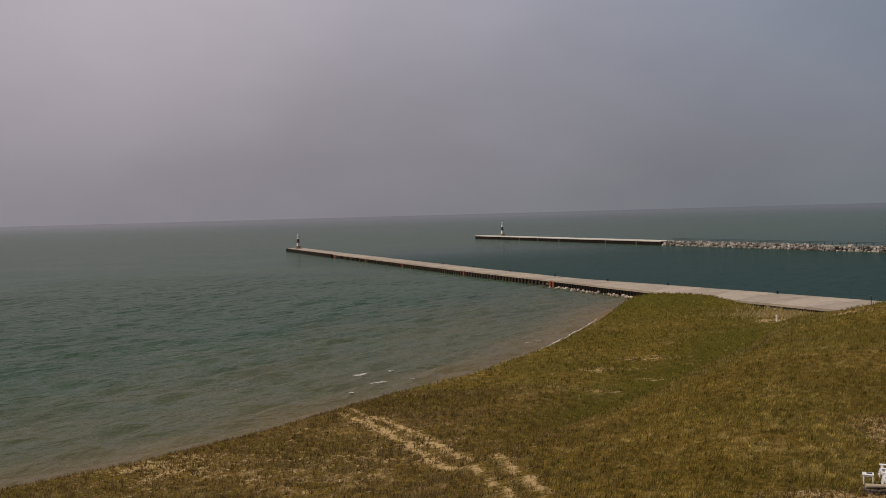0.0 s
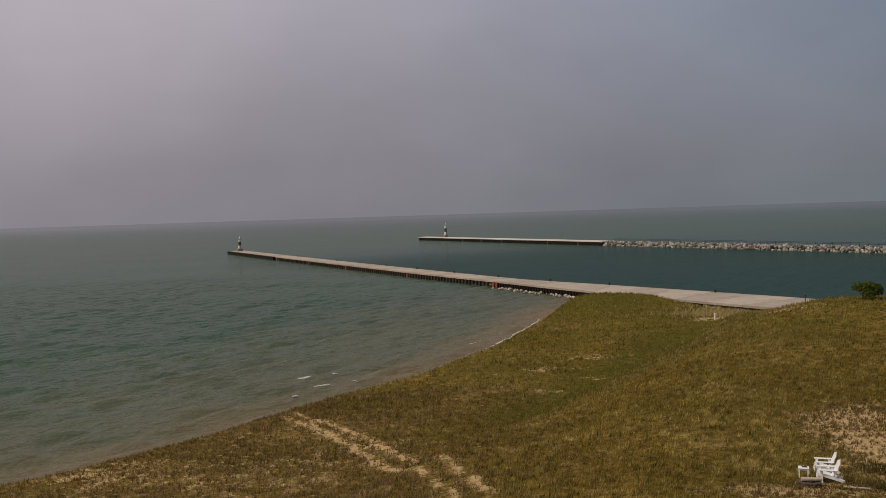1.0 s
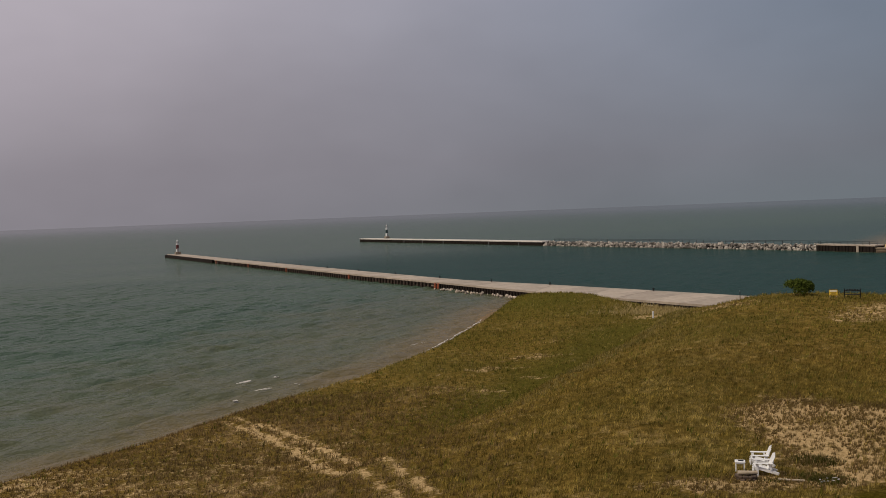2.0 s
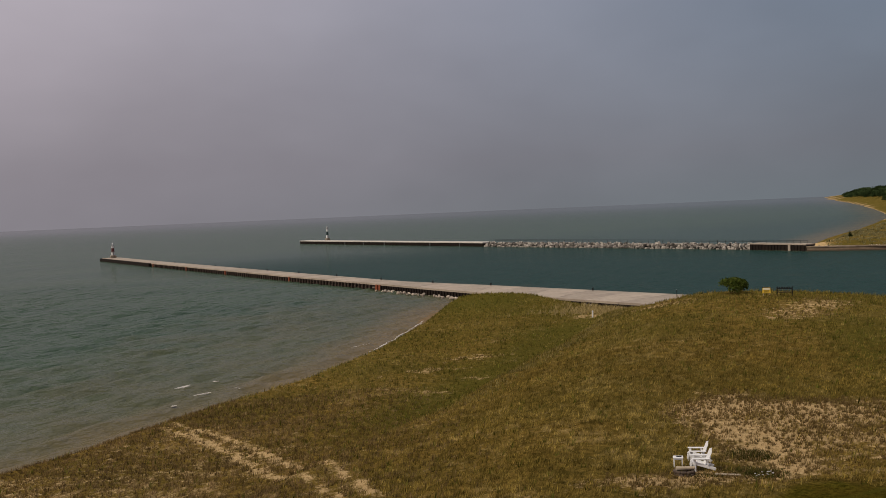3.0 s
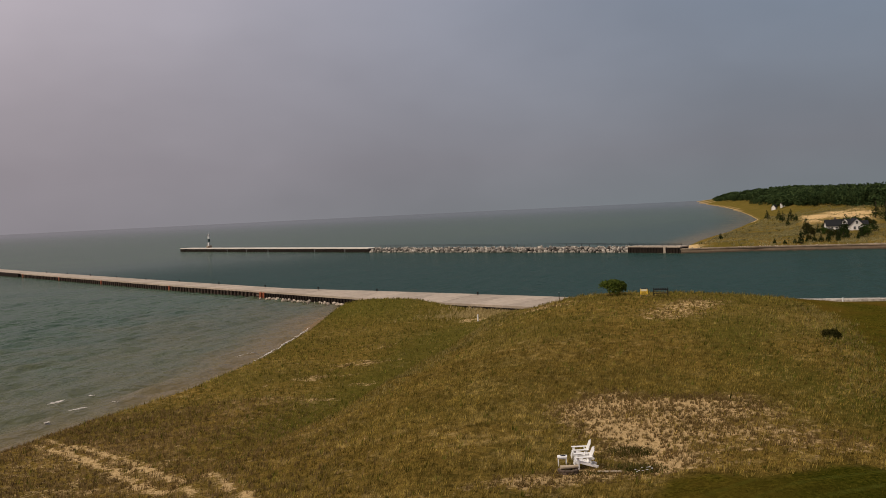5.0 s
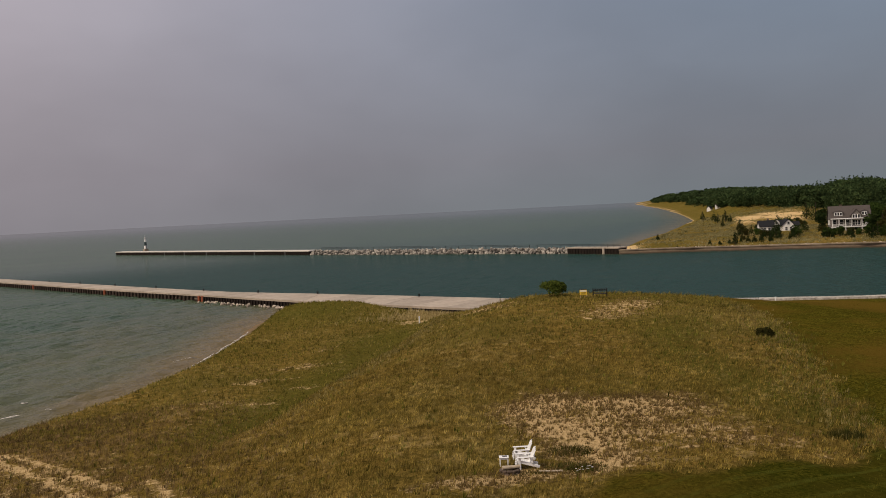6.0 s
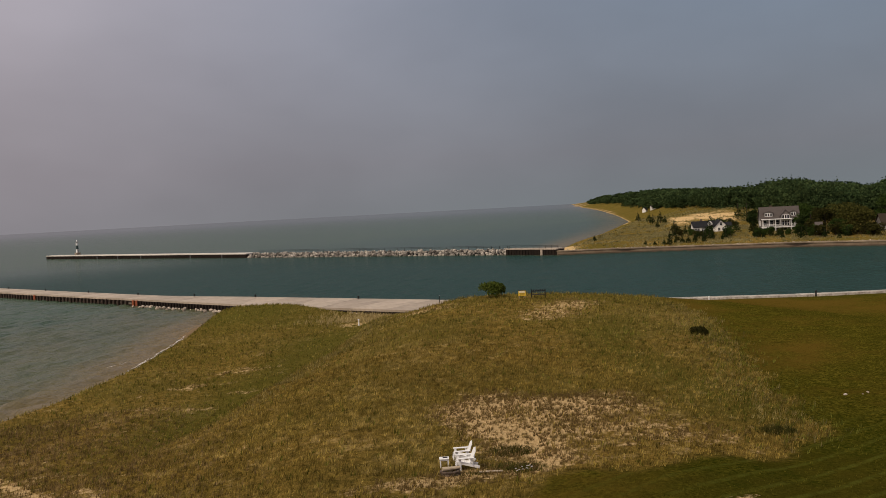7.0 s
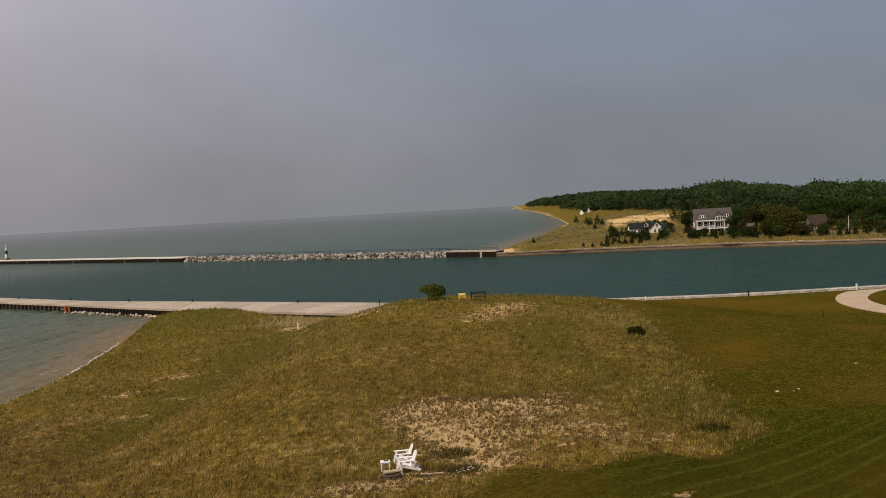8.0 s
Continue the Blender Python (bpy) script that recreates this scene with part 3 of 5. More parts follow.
for field_name, values in (("bare", bare), ("lawn", np.where(north_side, 0, lawn_cover(X, Y))), ("green", np.where(north_side, 0.18 + 0.35 * step(reach, 450, 600), green_cover(X, Y))), ("mown", np.where(north_side, 0, 1 - step(np.hypot(X - 36, Y - 18), 14, 24))), ("wet", np.where(north_side, 1 - step(FAR_SHORE.signed(X, Y), -5, 0), 1 - step(d_shore, 0, 1.1)))):
    ground_me.attributes.new(field_name, "FLOAT", "POINT").data.foreach_set("value", values.astype(np.float32).ravel())
tagged(new("ground", ground_me), "sandy dune ground with dry beach grass and lawn", "ground", kind="structure")

# ---- lake and channel ----
wx = np.concatenate([-far_steps(122, 4900, 40)[::-1], spaced([(-120, -60, 1.4), (-60, 76, 0.85), (76, 250, 1.7)]), far_steps(255, 4900, 34)])
wy = np.concatenate([-far_steps(10, 4900, 16)[::-1], spaced([(-8, 46, 4), (46, 210, 0.85), (210, 340, 1.4), (340, 620, 4.0)]), far_steps(630, 4900, 40)])
X, Y = np.meshgrid(wx, wy)
rng = np.random.default_rng(4)
Z = np.zeros_like(X)
for k in range(16):
    length = rng.uniform(2.2, 5.5)
    a = radians(rng.normal(140, 15))
    Z += 0.016 * length ** 0.75 * np.sin((X * math.cos(a) + Y * math.sin(a)) * 2 * math.pi / length + rng.uniform(0, 7))
inner = step(X, -118, -100) * (1 - step(X, 225, 245)) * (1 - step(Y, 230, 330))
calm = np.where(QUAY.signed(X, Y) < 0, 0.45, 1.0)
Z = Z * inner * calm
nx, ny = len(wx), len(wy)
idx = np.arange(nx * ny).reshape(ny, nx)
quads = np.stack([idx[:-1, :-1], idx[:-1, 1:], idx[1:, 1:], idx[1:, :-1]], -1).reshape(-1, 4)
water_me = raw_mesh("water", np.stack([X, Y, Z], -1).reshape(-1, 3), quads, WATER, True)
off = -SHORE.signed(X, Y)
shallow = np.maximum(0.95 * (1 - step(off, -3, 20)), 0.36 * (1 - step(off, 3, 62)))
bay = step(QUAY.signed(X, Y), 0, 8)
far_off = -FAR_SHORE.signed(X, Y)
shallow_n = (0.75 * (1 - step(far_off, 0, 22))) * (NORTH.signed(X, Y) < 0)
chan = (1 - step(QUAY.signed(X, Y), -3, 0)) * step(NORTH.signed(X, Y), 0, 3) * step((X + 25) * 0.4 - (Y - 535) * 0.92, 10, 230)
chan = np.maximum(chan, 0.5 * (1 - step(NORTH.signed(X, Y), -60, 0)) * step((X + 25) * 0.4 - (Y - 535) * 0.92, 10, 200))
# open: distance from the stand, which also carries the painted haze tint
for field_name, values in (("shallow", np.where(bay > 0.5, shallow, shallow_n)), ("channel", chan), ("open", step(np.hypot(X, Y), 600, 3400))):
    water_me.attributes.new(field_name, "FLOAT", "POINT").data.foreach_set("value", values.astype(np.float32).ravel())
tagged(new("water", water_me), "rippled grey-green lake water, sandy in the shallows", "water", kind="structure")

# ---- paved loop on the lawn ----
def paved_loop():
    bm = bmesh.new()
    n, centre = 96, (118.1, 61.34)
    rings = []
    for k in range(n):
        a = 2 * math.pi * k / n
        row = []
        for r, drop in ((24.6, -0.3), (24.6, 0.10), (20.8, 0.10), (20.8, -0.3)):
            x, y = centre[0] + r * math.cos(a), centre[1] + r * math.sin(a)
            row.append(bm.verts.new((x, y, ground_at(x, y) + drop)))
        rings.append(row)
    for k in range(n):
        for j in range(3):
            bm.faces.new((rings[k][j], rings[k][j + 1], rings[(k + 1) % n][j + 1], rings[(k + 1) % n][j]))
    bmesh.ops.recalc_face_normals(bm, faces=bm.faces[:])
    ob = new("pavement", mesh_of("pavement", bm, DRIVE))
    tagged(ob, "curved pale concrete drive loop in the lawn", "pavement", kind="structure")


paved_loop()


# ---- piers and walls ----
def slab_row(parent, near, far, s0, s1, length, z0, z1, material, joint=0.05, name="slab"):
    """Deck slabs between two edge lines, each a part."""
    count = max(1, round((s1 - s0) / length))
    edges = np.linspace(s0, s1, count + 1)
    for a, b in zip(edges[:-1], edges[1:]):
        a, b = a + joint / 2, b - joint / 2
        fa, fb = np.interp([a, b], near.s, far.s)
        pts = [near.at(a), near.at(b), far.at(fb), far.at(fa)]
        mid = sum(pts) / 4
        bm = prism(bmesh.new(), [tuple(p - mid) for p in pts], z0, z1)
        shared(name, mesh_of(name, bm, material), parent, pose(mid[0], mid[1], random.uniform(-0.015, 0.015)))


def wall_strip(name, parent, near, far, s0, s1, z0, z1, material, inset=0.25, label="", n=40):
    bm = bmesh.new()
    ss = sorted({*np.linspace(s0, s1, n).tolist(), *[v for v in near.s if s0 < v < s1]})
    left, right = [], []
    for s in ss:
        p, q = near.at(s), far.at(np.interp(s, near.s, far.s))
        d = (q - p) / np.linalg.norm(q - p)
        left.append(tuple(p + d * inset))
        right.append(tuple(q - d * inset))
    rows = [[bm.verts.new((*p, z)) for p, z in ((a, z0), (a, z1), (b, z1), (b, z0))] for a, b in zip(left, right)]
    for r, t in zip(rows[:-1], rows[1:]):
        for j in range(4):
            bm.faces.new((r[j], r[(j + 1) % 4], t[(j + 1) % 4], t[j]))
    bm.faces.new(rows[0])
    bm.faces.new(rows[-1][::-1])
    bmesh.ops.recalc_face_normals(bm, faces=bm.faces[:])
    return part(name, bm, material, parent, label)


def corrugated(name, parent, line, s0, s1, z0, z1, material, pitch=1.1, depth=0.28, off=0.0, label=""):
    """A sheet-pile face along a line: trapezoid folds, with thickness."""
    bm = bmesh.new()
    rows, s, k = [], s0, 0
    while s < s1:
        p, d = line.at(s), line.along(s)
        out = np.array([-d[1], d[0]])
        out = -out
        for o, ds in ((0, 0), (0, 0.42), (depth, 0.55), (depth, 0.97)):
            q = line.at(min(s + ds * pitch, s1)) + out * (o + off)
            back = q - out * (o + 0.06)
            rows.append([bm.verts.new((*q, z0)), bm.verts.new((*q, z1)), bm.verts.new((*back, z1))])
        s += pitch
    for a, b in zip(rows[:-1], rows[1:]):
        bm.faces.new((a[0], b[0], b[1], a[1]))
        bm.faces.new((a[1], b[1], b[2], a[2]))
    bmesh.ops.recalc_face_normals(bm, faces=bm.faces[:])
    return part(name, bm, material, parent, label)


def ladder(parent, line, s, z0, z1, material, name="ladder", width=0.55, off=0.15):
    """Two stiles and rungs against a wall face."""
    bm = bmesh.new()
    for x in (-width / 2, width / 2):
        box(bm, (x, 0, (z0 + z1) / 2), (0.12, 0.12, z1 - z0))
    for k in range(6):
        box(bm, (0, 0, z0 + (k + 0.5) * (z1 - z0) / 6), (width, 0.08, 0.09))
    d = line.along(s)
    p = line.at(s) - np.array([-d[1], d[0]]) * off
    ob = part(name, bm, material, parent)
    ob.matrix_basis = pose(p[0], p[1], 0, 0, 0, math.degrees(math.atan2(d[1], d[0])))
    return ob


near_line, far_line = Line(QUAY_NEAR), QUAY
S = near_line.s
# walking out from the light: outer block, piled stretch, sheet-pile stretch, quay walk
pier = thing("pier", "long pale concrete harbour pier with dark timber-piled sides", "pier")
slab_row(pier, near_line, far_line, 0.0, S[6], 7.5, 1.12, 1.5, CONCRETE)
slab_row(pier, near_line, far_line, S[6], S[9], 7.5, 1.62, 2.02, GRAVEL_CAP)
wall_strip("core", pier, near_line, far_line, 0.15, S[6], -3.5, 1.12, CONCRETE_WALL, 0.35, "stained old concrete core")
wall_strip("core", pier, near_line, far_line, S[6] + 0.05, S[10] - 0.2, -3.5, 1.62, CONCRETE_WALL, 0.35, "stained old concrete core")
outer = part("outer_block", prism(bmesh.new(), [tuple(near_line.at(a) + np.array([-0.93, -0.38]) * o) for a, o in ((-0.0, 1.0), (S[1] - 2, 1.0), (S[1] - 2, 0.0), (0.0, 0.0))], -3.5, 1.36), STEEL_PILE, pier, "dark stained outer block of the pier")
# dark walers along the face
for z in (0.96, 0.25):
    bm = bmesh.new()
    cuts = np.linspace(S[1], S[5], 40)
    for a, b in zip(cuts[:-1], cuts[1:]):
        p, q = near_line.at(a), near_line.at(b)
        m = (p + q) / 2
        d = q - p
        n = np.array([d[1], -d[0]]) / np.linalg.norm(d)
        box(bm, (*(m - n * 0.28), z), (np.linalg.norm(d), 0.26, 0.26), math.degrees(math.atan2(d[1], d[0])))
    part("waler", bm, TIMBER_PILE, pier, "horizontal timber waler")
pile_me = mesh_of("timber_post", boxed((0, 0, 0), (0.62, 0.5, 4.4), bevel=0.06), TIMBER_PILE)
s = S[1] + 4
while s < S[3] - 3:
    p, d = near_line.at(s), near_line.along(s)
    p = p + np.array([d[1], -d[0]]) * -0.02
    shared("timber_post", pile_me, pier, pose(p[0], p[1], -1.07 + random.uniform(-0.05, 0.05), 0, 0, math.degrees(math.atan2(d[1], d[0]))))
    s += 1.75 + random.uniform(-0.1, 0.1)
corrugated("sheet_pile_wall", pier, near_line, S[3], S[6], -3.0, 1.1, STEEL_PILE, label="rusty dark sheet-pile face")
for s, n in ((S[3] - 1.2, 2), (S[2] + 1.5, 1), (179.0, 1), (137.5, 1), (S[1] + 1.5, 1)):
    for k in range(n):
        p, d = near_line.at(s + 1.5 * k), near_line.along(s)
        ob = part("ladder_plate", boxed((0, 0, 0.35), (0.75, 0.3, 1.8), bevel=0.03), ORANGE_RUST, pier, "orange rusted steel plate")
        p = p + np.array([d[1], -d[0]]) * 0.2
        ob.matrix_basis = pose(p[0], p[1], 0, 0, 0, math.degrees(math.atan2(d[1], d[0])))
# cleats and a raised kerb of the quay walk
for s in np.arange(S[1] + 10, S[6], 24.0):
    p = near_line.at(s)
    q = far_line.at(np.interp(s, S, far_line.s))
    c = q + (p - q) / np.linalg.norm(p - q) * 0.6
    bm = cone(bmesh.new(), (0, 0, 0), 0.16, 0.13, 0.4, 10)
    cone(bm, (0, 0, 0.4), 0.22, 0.2, 0.12, 10)
    ob = part("mooring_bollard", bm, BLACK_METAL, pier, "black iron mooring bollard")
    ob.matrix_basis = pose(c[0], c[1], 1.5)

quay = thing("quay_wall", "pale concrete quay edge along the channel", "quay wall")
far_quay = Line(QUAY_FAR[9:])
near_quay = Line(QUAY_NEAR[9:])
slab_row(quay, near_quay, far_quay, 0.1, near_quay.s[3] - 1, 8.0, 1.62, 2.0, GRAVEL_CAP)

north_pts = NORTH.p
N = NORTH.s
far_off_line = Line([tuple(p + np.array([6.6, 2.8])) for p in north_pts[:4]])
north_near = Line(north_pts[:4])
north_pier = thing("pier", "distant pale concrete pier with dark sides", "pier")
slab_row(north_pier, north_near, far_off_line, 0.0, N[1], 9.0, 1.6, 2.0, PALE_DECK)
wall_strip("core", north_pier, north_near, far_off_line, 0.1, N[1] - 0.1, -3.5, 1.6, STEEL_PILE, 0.2, "dark rusty pier side")
for s in (60, 82, 105, 150, 176):
    ladder(north_pier, north_near, s, -0.2, 1.7, GREY_METAL, off=-0.05)
corrugated("sheet_pile_face", north_pier, north_near, 1.0, N[1] - 0.5, -2.5, 1.55, STEEL_PILE, 1.6, 0.2, -0.25)


# ---- harbour lights ----
def harbour_light(at, turn, bands, name, label):
    ob = thing(name, label, "lighthouse", at, turn)
    part("base", boxed((0, 0, 0.65), (2.5, 2.5, 1.3), bevel=0.08), CONCRETE_WALL, ob, "square concrete footing")
    z = 1.3
    for h, r1, r2, material, what in bands:
        bm = cone(bmesh.new(), (0, 0, z), r1, r2, h, 20)
        part("tower_band", bm, material, ob, what)
        z += h
    bm = cone(bmesh.new(), (0, 0, z), 0.95, 0.95, 0.14, 20)
    part("gallery", bm, GREY_METAL, ob)
    bm = bmesh.new()
    for k in range(8):
        a = k * math.pi / 4
        cone(bm, (0.88 * math.cos(a), 0.88 * math.sin(a), z + 0.14), 0.03, 0.03, 0.7, 6)
    bmesh.ops.create_cone(bm, cap_ends=False, segments=20, radius1=0.9, radius2=0.9, depth=0.06, matrix=Matrix.Translation((0, 0, z + 0.82)))
    part("gallery_rail", bm, GREY_METAL, ob)
    part("lantern", cone(bmesh.new(), (0, 0, z + 0.14), 0.32, 0.28, 0.75, 12), WHITE_PAINT, ob)
    bm = cone(bmesh.new(), (0, 0, z + 0.89), 0.42, 0.05, 0.32, 12)
    cone(bm, (0, 0, z + 1.2), 0.03, 0.02, 0.8, 6)
    part("cap", bm, WHITE_PAINT, ob)
    part("door", boxed((0, -0.88, 2.2), (0.75, 0.12, 1.7), bevel=0.02), GREY_METAL, ob)
    return ob


harbour_light((-61.29, 474.0, 1.5), 20, [(1.4, 0.78, 0.72, WHITE_PAINT, "white painted band"), (2.0, 0.72, 0.64, RED_PAINT, "dark red painted band"), (1.1, 0.64, 0.58, WHITE_PAINT, "white painted band")], "lighthouse", "red and white banded pierhead light on a concrete base")
harbour_light((50.05, 585, 2), 20, [(1.9, 0.80, 0.73, WHITE_PAINT, "white painted band"), (2.2, 0.73, 0.64, DARK_PAINT, "dark green painted band"), (1.8, 0.64, 0.58, WHITE_PAINT, "white painted band")], "lighthouse", "white and dark green banded pierhead light")

# ---- rock breakwater ----
rock_shapes = [rock_mesh("boulder", k, BOULDER) for k in range(6)]
white_shapes = [rock_mesh("stone", 20 + k, WHITE_ROCK) for k in range(4)]
breakwater = thing("breakwater", "breakwater of heaped pale limestone boulders", "breakwater")
# core coloured dark, to paint the shaded gaps between the boulders
core_pts = [tuple(NORTH.at(s) + np.array([0.92, 0.39]) * o) for s, o in ((N[1] + 0.2, 1.6), (N[2] - 0.2, 1.6), (N[2] - 0.2, 5.6), (N[1] + 0.2, 5.6))]
part("core", prism(bmesh.new(), core_pts, -3, 0.9), STEEL_PILE, breakwater, "rubble core, coloured dark as shade between the boulders")
rng = random.Random(8)
pieces = []
for o, z, size in ((0.5, 0.05, 1.45), (1.4, 0.75, 1.4), (2.5, 1.3, 1.3), (3.8, 1.45, 1.3), (5.4, 0.9, 1.5)):
    s = N[1] + 0.4
    while s < N[2] - 0.4:
        k = size * rng.uniform(0.75, 1.3)
        p = NORTH.at(s) + np.array([0.92, 0.39]) * (o + rng.uniform(-0.3, 0.3))
        pieces.append((s, p, z + rng.uniform(-0.25, 0.35), k))
        s += k * 0.82
pieces.sort(key=lambda e: -e[0])
rest_v, rest_f, count = [], [], 0
for n, (s, p, z, k) in enumerate(pieces):
    m = pose(p[0], p[1], z, rng.uniform(0, 360), rng.uniform(0, 360), rng.uniform(0, 360)) @ Matrix.Diagonal((k * rng.uniform(0.8, 1.25), k, k * rng.uniform(0.8, 1.1), 1))
    me = rock_shapes[n % 6]
    if n < 300:
        shared("boulder", me, breakwater, m)
    else:
        rest_v += [m @ v.co for v in me.vertices]
        rest_f += [[i + count for i in f.vertices] for f in me.polygons]
        count += len(me.vertices)
rest = new("rubble", raw_mesh("rubble", [tuple(v) for v in rest_v], rest_f, BOULDER))
rest.parent = breakwater
tagged(rest, kind="stuff")
# rail behind the rocks
rail = thing("railing", "thin dark metal railing along the breakwater walk", "railing")
bm = bmesh.new()
a, b = NORTH.at(N[1] + 2) + np.array([5.2, 2.2]), NORTH.at(N[2]) + np.array([5.2, 2.2])
mid, d = (a + b) / 2, b - a
for z in (2.55, 3.0):
    box(bm, (*mid, z), (np.linalg.norm(d), 0.09, 0.09), math.degrees(math.atan2(d[1], d[0])))
part("rail", bm, BLACK_METAL, rail)
rail_post = mesh_of("rail_post", boxed((0, 0, 1.9), (0.13, 0.13, 2.3), bevel=0.01), BLACK_METAL)
for s in np.arange(N[1] + 2, N[2], 3.6):
    p = NORTH.at(s) + np.array([5.2, 2.2])
    shared("rail_post", rail_post, rail, pose(p[0], p[1], 0))

# ---- north sea wall ----
bulkhead = thing("bulkhead", "dark sheet-pile bulkhead with a concrete cap", "sea wall")
bulk_far = Line([tuple(p + np.array([5.0, 2.6])) for p in north_pts[2:5]])
bulk_near = Line(north_pts[2:5])
L2 = N[3] - N[2]
wall_strip("wall", bulkhead, bulk_near, bulk_far, 0, L2, -3, 1.85, STEEL_PILE, 0.15, "dark rusted sheet pile", 6)
slab_row(bulkhead, bulk_near, bulk_far, 0, L2, 6.0, 1.86, 2.2, CONCRETE)
corrugated("sheet_pile_face", bulkhead, bulk_near, 0, L2, -2.5, 1.85, STEEL_PILE, 1.3, 0.25, -0.15)
bm = bmesh.new()
a, b = bulk_near.at(0.5) + np.array([1.5, 0.6]), bulk_near.at(L2 - 0.5) + np.array([1.5, 0.6])
mid, d = (a + b) / 2, b - a
for z in (2.75, 3.2):
    box(bm, (*mid, z), (np.linalg.norm(d), 0.08, 0.08), math.degrees(math.atan2(d[1], d[0])))
for k in range(9):
    p = a + (b - a) * k / 8
    box(bm, (*p, 2.7), (0.1, 0.1, 1.0))
part("guard_rail", bm, BLACK_METAL, bulkhead, "thin dark guard rail")
p = bulk_near.at(L2 * 0.72)
ob = part("ladder_plate", boxed((0, 0, 0.7), (0.9, 0.3, 2.4), bevel=0.03), CONCRETE, bulkhead, "pale concrete pilaster")
ob.matrix_basis = pose(p[0] - 0.15, p[1] - 0.05, 0, 0, 0, -68)

sea_wall = thing("sea_wall", "low tan concrete sea wall along the far bank", "sea wall")
sw_near = Line(north_pts[3:9])
sw_far = Line([tuple(p + np.array([1.5, 1.2])) for p in north_pts[3:9]])
slab_row(sea_wall, sw_near, sw_far, 0, sw_near.s[4], 9.0, 1.15, 1.5, WALL_CAP, name="cap_stone")
wall_strip("wall", sea_wall, sw_near, sw_far, 0, sw_near.s[4], -3, 1.15, WALL_TAN, 0.2, "stained tan wall face")
wall_strip("plinth", sea_wall, Line([tuple(p + np.array([-0.5, -0.4])) for p in north_pts[3:9]]), sw_near, 0.5, sw_near.s[4] - 1, -3, 0.35, WALL_BROWN, 0.02, "dark brown wet plinth")


# ---- rubble along the walls ----
def rubble(name, label, spots, shapes, parts=300):
    ob = thing(name, label, "stones")
    for n, (x, y, z, k) in enumerate(spots[:parts]):
        m = pose(x, y, z, rng.uniform(0, 360), rng.uniform(0, 360), rng.uniform(0, 360)) @ Matrix.Diagonal((k * rng.uniform(0.8, 1.3), k, k * 0.9, 1))
        shared("stone", shapes[n % len(shapes)], ob, m)
    return ob


spots = []
for k in range(150):
    s = S[3] + 2 + rng.random() ** 0.8 * (S[5] - S[3] - 4)
    p, d = near_line.at(s), near_line.along(s)
    o = rng.uniform(0.8, 2.6)
    p = p + np.array([d[1], -d[0]]) * o
    spots.append((p[0], p[1], max(ground_at(*p), 0.0) + rng.uniform(0.0, 0.3), rng.uniform(0.3, 1.1)))
for k in range(26):
    p = np.array([40.3, 173.5]) + np.array([rng.uniform(-2.5, 3.5), rng.uniform(-5, 4)])
    spots.append((p[0], p[1], max(ground_at(*p), 0.0) + 0.15, rng.uniform(0.5, 1.1)))
rubble("riprap", "pale riprap stones at the foot of the pier", spots, white_shapes)
spots = []
for k in range(210):
    s = rng.uniform(0, sw_near.s[4])
    p = sw_near.at(s) + np.array([0.78, 0.62]) * rng.uniform(2.0, 4.5)
    spots.append((p[0], p[1], max(ground_at(*p), 1.2) + 0.1, rng.uniform(0.25, 0.75)))
rubble("riprap", "pale stones strewn along the far sea wall", spots, white_shapes)
spots = []
for k in range(170):
    s = rng.uniform(0, near_quay.s[2])
    p = near_quay.at(s) - np.array([0.5, 0.85]) * rng.uniform(0.2, 1.3)
    spots.append((p[0], p[1], ground_at(*p) + 0.08, rng.uniform(0.2, 0.5)))
rubble("riprap", "band of small pale stones along the quay walk", spots, white_shapes)


# ---- foliage ----
def leaf_cloud(rng_, blobs, count, size, flat=0.75):
    """Leaf-clump quads over the skins of overlapping blobs: (x, y, z, r) each."""
    blobs = np.array(blobs, float)
    pick = rng_.choice(len(blobs), count, p=blobs[:, 3] ** 2 / (blobs[:, 3] ** 2).sum())
    d = rng_.normal(size=(count, 3))
    d /= np.linalg.norm(d, axis=1)[:, None]
    d[:, 2] = np.where(d[:, 2] < -0.45, -d[:, 2], d[:, 2])
    r = blobs[pick, 3] * (1 - 0.35 * rng_.random(count) ** 2) * (1 + 0.08 * rng_.normal(size=count))
    c = blobs[pick, :3] + d * r[:, None] * [1, 1, flat]
    n = d + 0.7 * rng_.normal(size=(count, 3))
    n /= np.linalg.norm(n, axis=1)[:, None]
    u = np.cross(n, rng_.normal(size=(count, 3)))
    u /= np.linalg.norm(u, axis=1)[:, None]
    v = np.cross(n, u)
    k = size * rng_.uniform(0.5, 1.3, (count, 1))
    quad = np.stack([c - u * k, c - v * k * 0.6, c + u * k, c + v * k * 0.6 + n * k * 0.25], 1)
    return quad.reshape(-1, 3), np.arange(count * 4).reshape(-1, 4)


def round_blobs(rng_, w, h, n=9, low=0.30):
    out = [(0, 0, h * 0.58, w * 0.34)]
    for k in range(n):
        a = rng_.uniform(0, 2 * math.pi)
        r = w * 0.33 * math.sqrt(rng_.random())
        z = h * rng_.uniform(low, 0.80)
        out.append((r * math.cos(a), r * math.sin(a), z, w * rng_.uniform(0.15, 0.27)))
    return out


